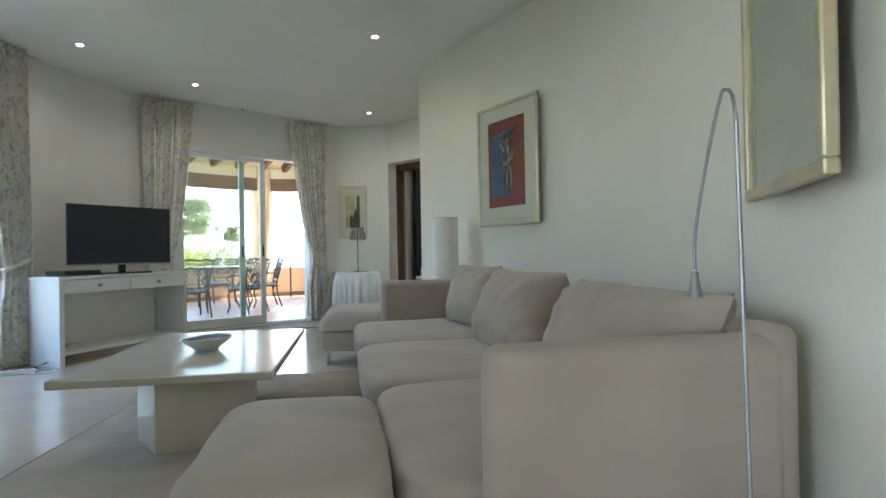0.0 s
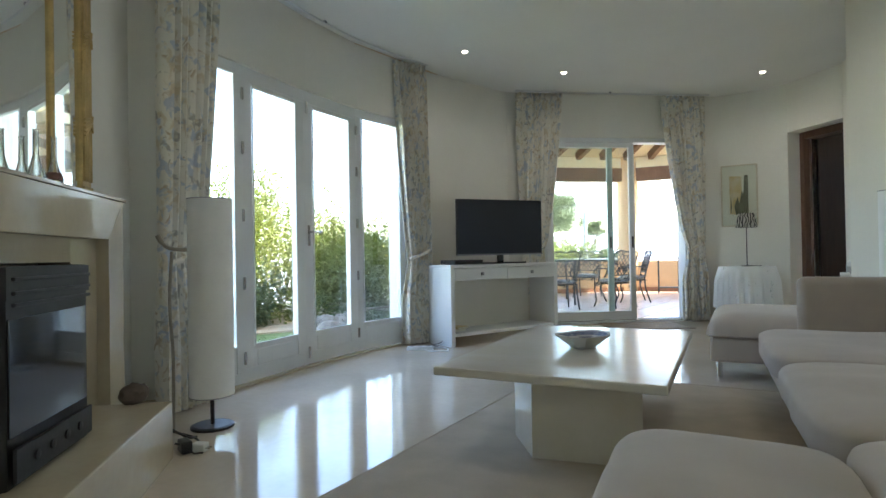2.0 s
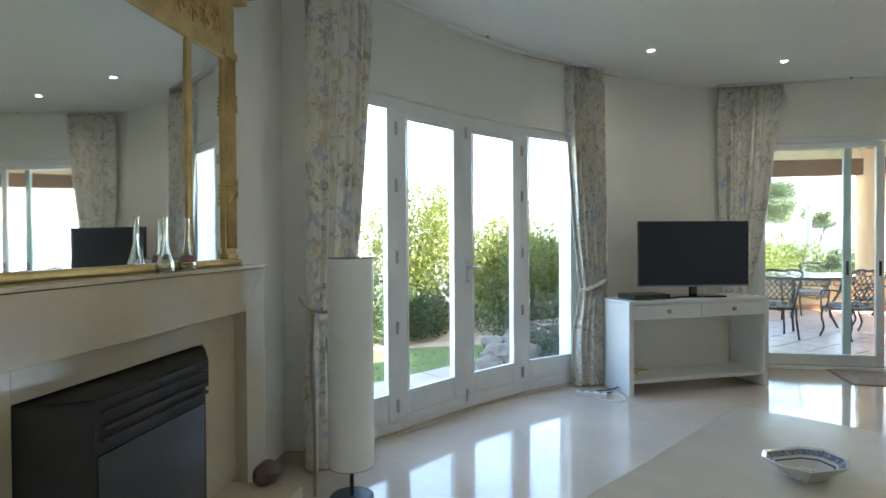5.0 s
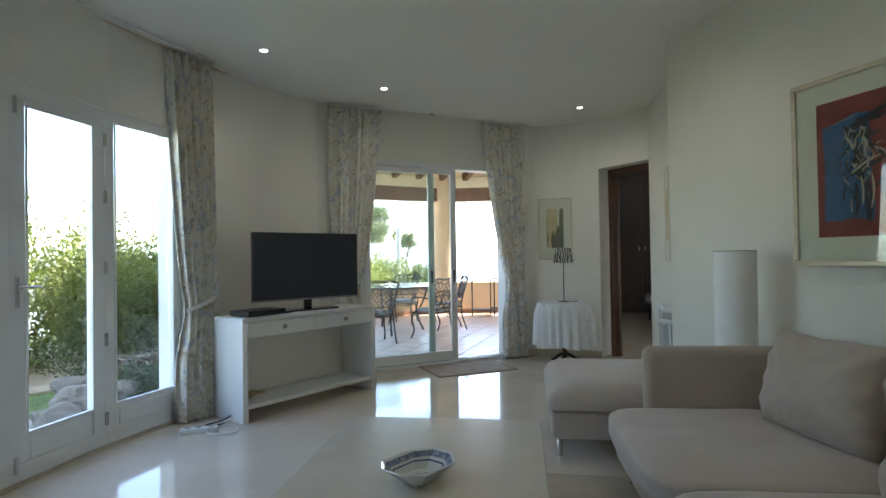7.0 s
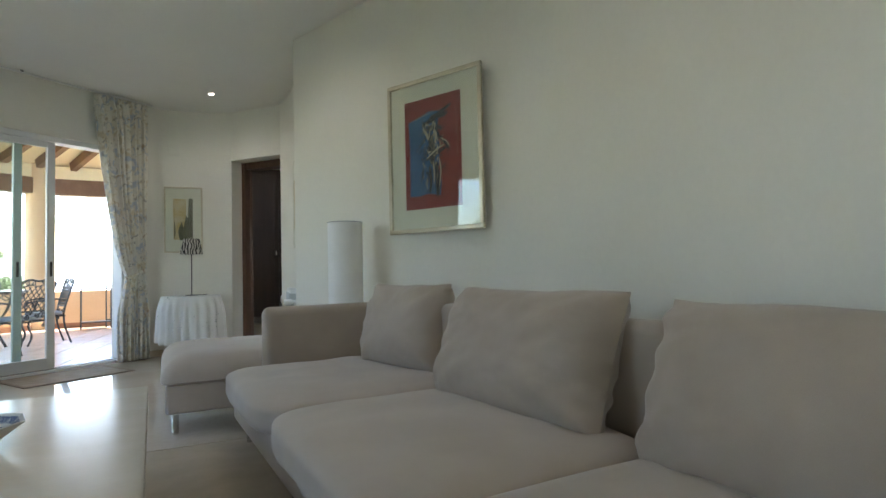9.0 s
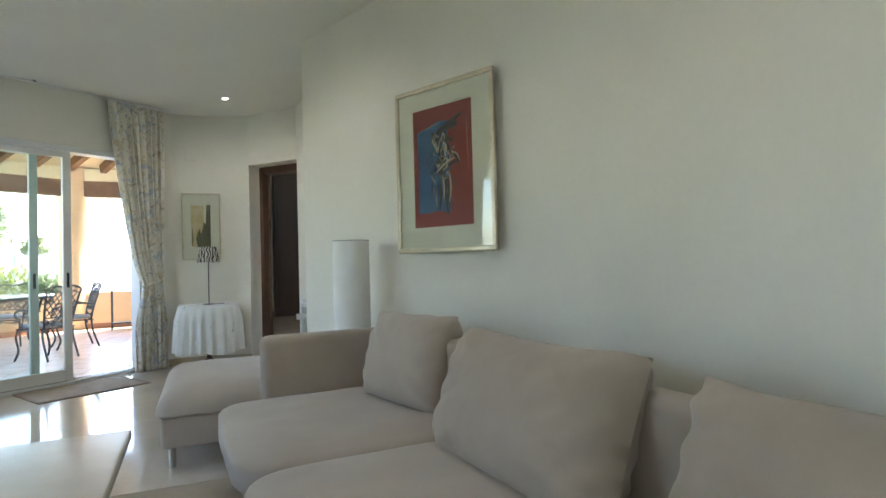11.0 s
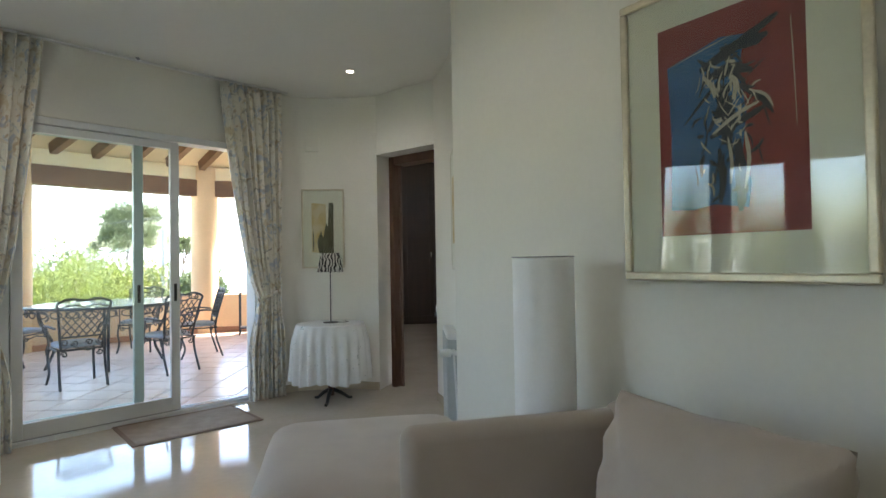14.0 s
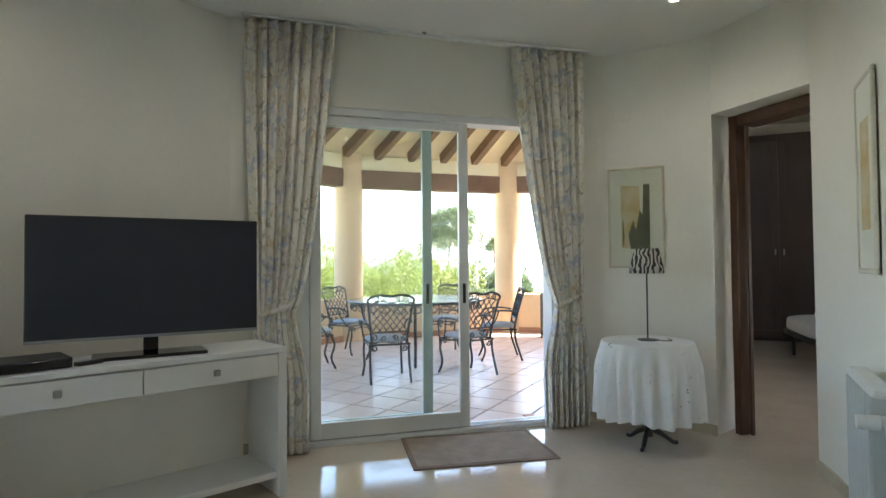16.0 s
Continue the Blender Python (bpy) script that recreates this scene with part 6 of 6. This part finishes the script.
for i, (x, y, z, r) in enumerate(((-4.55, 5.75, -0.05, 0.22), (-4.75, 6.15, 0.0, 0.26), (-4.4, 6.1, -0.1, 0.2), (-5.0, 6.6, -0.02, 0.28), (-5.3, 7.1, 0.0, 0.25), (-4.3, 5.45, -0.1, 0.15), (-4.95, 6.25, 0.1, 0.18), (-5.7, 7.6, -0.05, 0.25), (-4.62, 6.5, 0.0, 0.22))):
    boulder(x, y, z - 0.04, r * 0.78, i + 1)


def leaves(rnd, blobs, n, size, slim=0.45, fuzz=0.25):
    """Many small bent leaves spread through the outer shells of some ellipsoids."""
    vs, fs = [], []
    for _ in range(n):
        cx, cy, cz, rx, ry, rz = rnd.choices(blobs, weights=[b[3] * b[5] for b in blobs])[0]
        d = Vector((rnd.gauss(0, 1), rnd.gauss(0, 1), rnd.gauss(0, 1))).normalized()
        k = 1 - abs(rnd.gauss(0, fuzz)) + 0.22 * noise.noise(d * 2.4 + Vector((cx, cy, cz)))
        p = Vector((cx + d.x * rx * k, cy + d.y * ry * k, cz + d.z * rz * k))
        q = (d + Vector((rnd.uniform(-1, 1), rnd.uniform(-1, 1), rnd.uniform(-0.3, 1.0)))).normalized()
        t = q.cross(Vector((rnd.uniform(-1, 1), rnd.uniform(-1, 1), rnd.uniform(-1, 1)))).normalized()
        s = size * rnd.uniform(0.6, 1.35)
        i = len(vs)
        vs += [p - t * s * slim * 0.5, p + q * s * 0.5 + t.cross(q) * s * 0.08, p + t * s * slim * 0.5, p - q * s * 0.5]
        fs.append((i, i + 1, i + 2, i + 3))
    me = bpy.data.meshes.new("crown")
    me.from_pydata([tuple(v) for v in vs], [], fs)
    return me


def shrub(name, x, y, z, blobs, n, size, material, label, category, trunk=None, slim=0.45, fuzz=0.25, seed=0):
    ob = thing(name, pose(x, y, z), label, category)
    me = leaves(random.Random(seed), blobs, n, size, slim, fuzz)
    me.materials.append(material)
    c = new("crown", me)
    c.parent = ob
    bm = bmesh.new()
    top = trunk or [(0, 0, -0.3), (0.05, 0, 0.4)]
    k = len(top)
    tube(spline(top, 4), [0.02 + 0.03 * (trunk is not None) * 3 * (1 - i / (4 * (k - 1))) for i in range(4 * (k - 1) + 1)], 8, bm)
    rr = random.Random(seed + 50)
    for b in blobs[: 9]:
        base = Vector(top[-1]) if trunk is None else Vector(top[-2]).lerp(Vector(top[-1]), rr.uniform(0, 1))
        tip = Vector(b[:3])
        mid = base.lerp(tip, 0.5) + Vector((rr.uniform(-0.1, 0.1), rr.uniform(-0.1, 0.1), 0.05))
        if (tip - base).length > 0.15:
            tube([base, mid, tip], [0.03 if trunk else 0.014, 0.02 if trunk else 0.010, 0.006], 6, bm)
    part("trunk", bm, BARK, ob, smooth=True)
    return ob


def mound(rnd, w, d, h, n):
    return [(rnd.uniform(-w, w), rnd.uniform(-d, d), rnd.uniform(0.15, 1.0) * h * 0.8, rnd.uniform(0.3, 0.55) * w + 0.12, rnd.uniform(0.3, 0.55) * d + 0.12, rnd.uniform(0.25, 0.4) * h) for _ in range(n)]


rnd = random.Random(21)
hedge = [(-8.2, 3.4, 2.6, LEAF_A), (-8.0, 4.9, 2.8, LEAF_A), (-7.9, 6.4, 2.45, LEAF_A), (-7.6, 7.9, 2.5, LEAF_A), (-7.8, 9.4, 2.45, LEAF_A), (-8.6, 10.9, 2.1, LEAF_A), (-8.0, 1.8, 2.2, LEAF_A), (-8.2, 0.2, 2.1, LEAF_B), (-9.8, 12.2, 1.9, LEAF_A), (-6.4, 9.2, 1.6, LEAF_A)]
for i, (x, y, h, material) in enumerate(hedge):
    shrub("shrub", x, y, -0.4, mound(rnd, 0.85, 0.85, h * (1.04 + 0.16 * math.sin(2.4 * i)), 15), 17000, 0.072, material, "dense sunlit green garden shrub with slender leaves", "shrub", seed=i, slim=0.42, fuzz=0.45)
for i, (x, y, h) in enumerate(((-7.0, 5.4, 1.35), (-6.9, 6.5, 1.2), (-7.2, 4.2, 1.3))):
    shrub("shrub", x, y, -0.3, mound(rnd, 0.5, 0.5, h, 9), 5500, 0.075, LEAF_B, "dark oleander shrub with narrow leaves", "shrub", seed=31 + i, slim=0.28)
shrub("low_hedge", -5.35, 7.6, -0.3, mound(rnd, 0.85, 0.6, 0.6, 12), 6500, 0.035, LEAF_B, "low dense rounded dark green ground cover", "shrub", seed=33, slim=0.5)
shrub("low_hedge", -4.9, 6.9, -0.3, mound(rnd, 0.5, 0.4, 0.5, 10), 4500, 0.035, LEAF_B, "low dense rounded dark green ground cover", "shrub", seed=34, slim=0.5)
# beyond the terrace
for i, (x, y, w, h) in enumerate(((-6.4, 16.7, 0.9, 2.15), (-7.2, 16.6, 1.0, 2.25), (-7.3, 14.4, 0.8, 1.95), (-8.6, 16.4, 1.2, 2.5), (-8.4, 13.4, 0.9, 2.1))):
    shrub("tall_grass", x, y, -0.5, mound(rnd, w, w, h, 12), 6000, 0.22, GRASSY, "tall sunlit yellow-green grass beyond the terrace", "grass clump", seed=60 + i, slim=0.07, fuzz=0.35)
for i, (x, y, w, h, material) in enumerate(((-6.0, 19.8, 0.9, 1.9, LEAF_A), (-7.3, 20.4, 1.1, 2.1, LEAF_A), (-8.9, 20.6, 1.2, 2.3, LEAF_A), (-4.8, 18.9, 0.45, 1.2, LEAF_C), (-3.7, 20.5, 0.3, 0.95, LEAF_A), (-11.5, 17.0, 1.8, 2.6, LEAF_A), (-5.3, 23.5, 0.6, 1.5, LEAF_C), (-9.6, 26.0, 1.6, 1.9, LEAF_A), (-11.6, 26.5, 1.9, 2.3, LEAF_C), (-7.4, 25.0, 0.9, 1.6, LEAF_C), (-14.0, 25.0, 1.6, 1.9, LEAF_A))):
    shrub("shrub", x, y, ground_z(x, y) - 0.1, mound(rnd, w, w, h - ground_z(x, y) - 0.5, 14), 5500 if y < 22 else 16000, 0.11 if y < 22 else 0.15, material, "sunlit green shrub beyond the terrace parapet", "shrub", seed=40 + i, fuzz=0.35)


def pine(x, y, h, w, seed, label, lean=0.0):
    r = random.Random(seed)
    g = ground_z(x, y)
    h = h - g
    blobs = []
    for _ in range(90):
        a, q = r.uniform(0, 6.28), math.sqrt(r.uniform(0, 1))
        k = r.uniform(0, 1)
        blobs.append((lean + w * q * math.cos(a) * (0.95 - 0.5 * k), w * q * math.sin(a) * (0.95 - 0.5 * k), h - w * 0.95 * (1 - k) ** 1.2, w * r.uniform(0.10, 0.34), w * r.uniform(0.10, 0.34), w * r.uniform(0.12, 0.3)))
    return shrub("tree", x, y, g, blobs, int(4600 * w * w), 0.17, LEAF_C, label, "tree", trunk=[(0, 0, -0.2), (0.1, 0.05, h * 0.35), (-0.1, 0.1, h * 0.7), (lean, 0, h - 0.5 * w)], seed=seed, fuzz=0.55, slim=0.22)


pine(-12.3, 35.0, 4.35, 2.25, 3, "broad umbrella pine beyond the terrace", 0.3)
pine(-9.3, 34.4, 2.7, 0.75, 4, "slender pine in the haze beyond the garden")
for x, y, h in ((-6.52, 23.16, 2.5), (-24.7, 36.8, 2.9)):
    h -= ground_z(x, y) + 0.6
    up = thing("utility_pole", pose(x, y, ground_z(x, y)), "pale concrete utility pole among the trees", "utility pole", "utility poles")
    part("shaft", tube([(0, 0, 0), (0, 0, h + 0.6)], [0.10, 0.08], 10), GREY_PL, up)
    part("cap", lathe([(0, h + 0.6), (0.1, h + 0.6), (0.1, h + 0.64), (0, h + 0.66)], 10), GREY_PL, up)
tagged(part("overhead_wire", tube(spline([(-24.7, 36.8, 2.8), (-15.18, 30.12, 2.8), (-5.68, 23.44, 3.05), (1.2, 18.6, 3.35)], 6), 0.014, 5), BLACK), "single overhead wire strung between utility poles", "wire")

# terrace tiles, the nearest singly
tiles = tagged(new("terrace_floor"), "square terracotta tiles with grey joints on the terrace", "paving", kind="structure")
ta = radians(38.75 + 45)
tu, tv2 = Vector((math.cos(ta), math.sin(ta))), Vector((-math.sin(ta), math.cos(ta)))
TS = 0.40
cells = []
for i in range(-24, 25):
    for j in range(-24, 25):
        p = Vector((-2.4, 10.2)) + tu * TS * i + tv2 * TS * j
        if p.y > 15.2 or p.x < -6.5 or (p - P0).dot(N) < 0.52 or p.x > 1.2 or (p.x < -2.8 and (p.y - 12.75) > (p.x + 5.22) * 0.9) or p.y > 12.7 + (p.x + 5.22) * 2.9 or p.y < 7.9:
            continue
        cells.append(((p - Vector((-2.0, 9.4))).length, p))
cells.sort(key=lambda c: c[0])
tile = None
for _, p in cells[:300]:
    if tile is None:
        ob = part("tile", bx(-TS / 2 + 0.006, TS / 2 - 0.006, -TS / 2 + 0.006, TS / 2 - 0.006, -0.014, 0.0, 0.003), TERRACOTTA, tiles)
        tile = ob.data
    else:
        ob = new("tile", tile)
        ob.parent = tiles
    ob.matrix_basis = pose(p.x, p.y, TZ, 0, 0, math.degrees(ta))
if cells[300:]:
    q = bmesh.new()
    for _, p in cells[300:]:
        box(q, -TS / 2 + 0.006, TS / 2 - 0.006, -TS / 2 + 0.006, TS / 2 - 0.006, -0.014, 0.0, 0, m=pose(p.x, p.y, TZ, 0, 0, math.degrees(ta)))
    tagged(part("far_tiles", q, TERRACOTTA, tiles), kind="stuff")
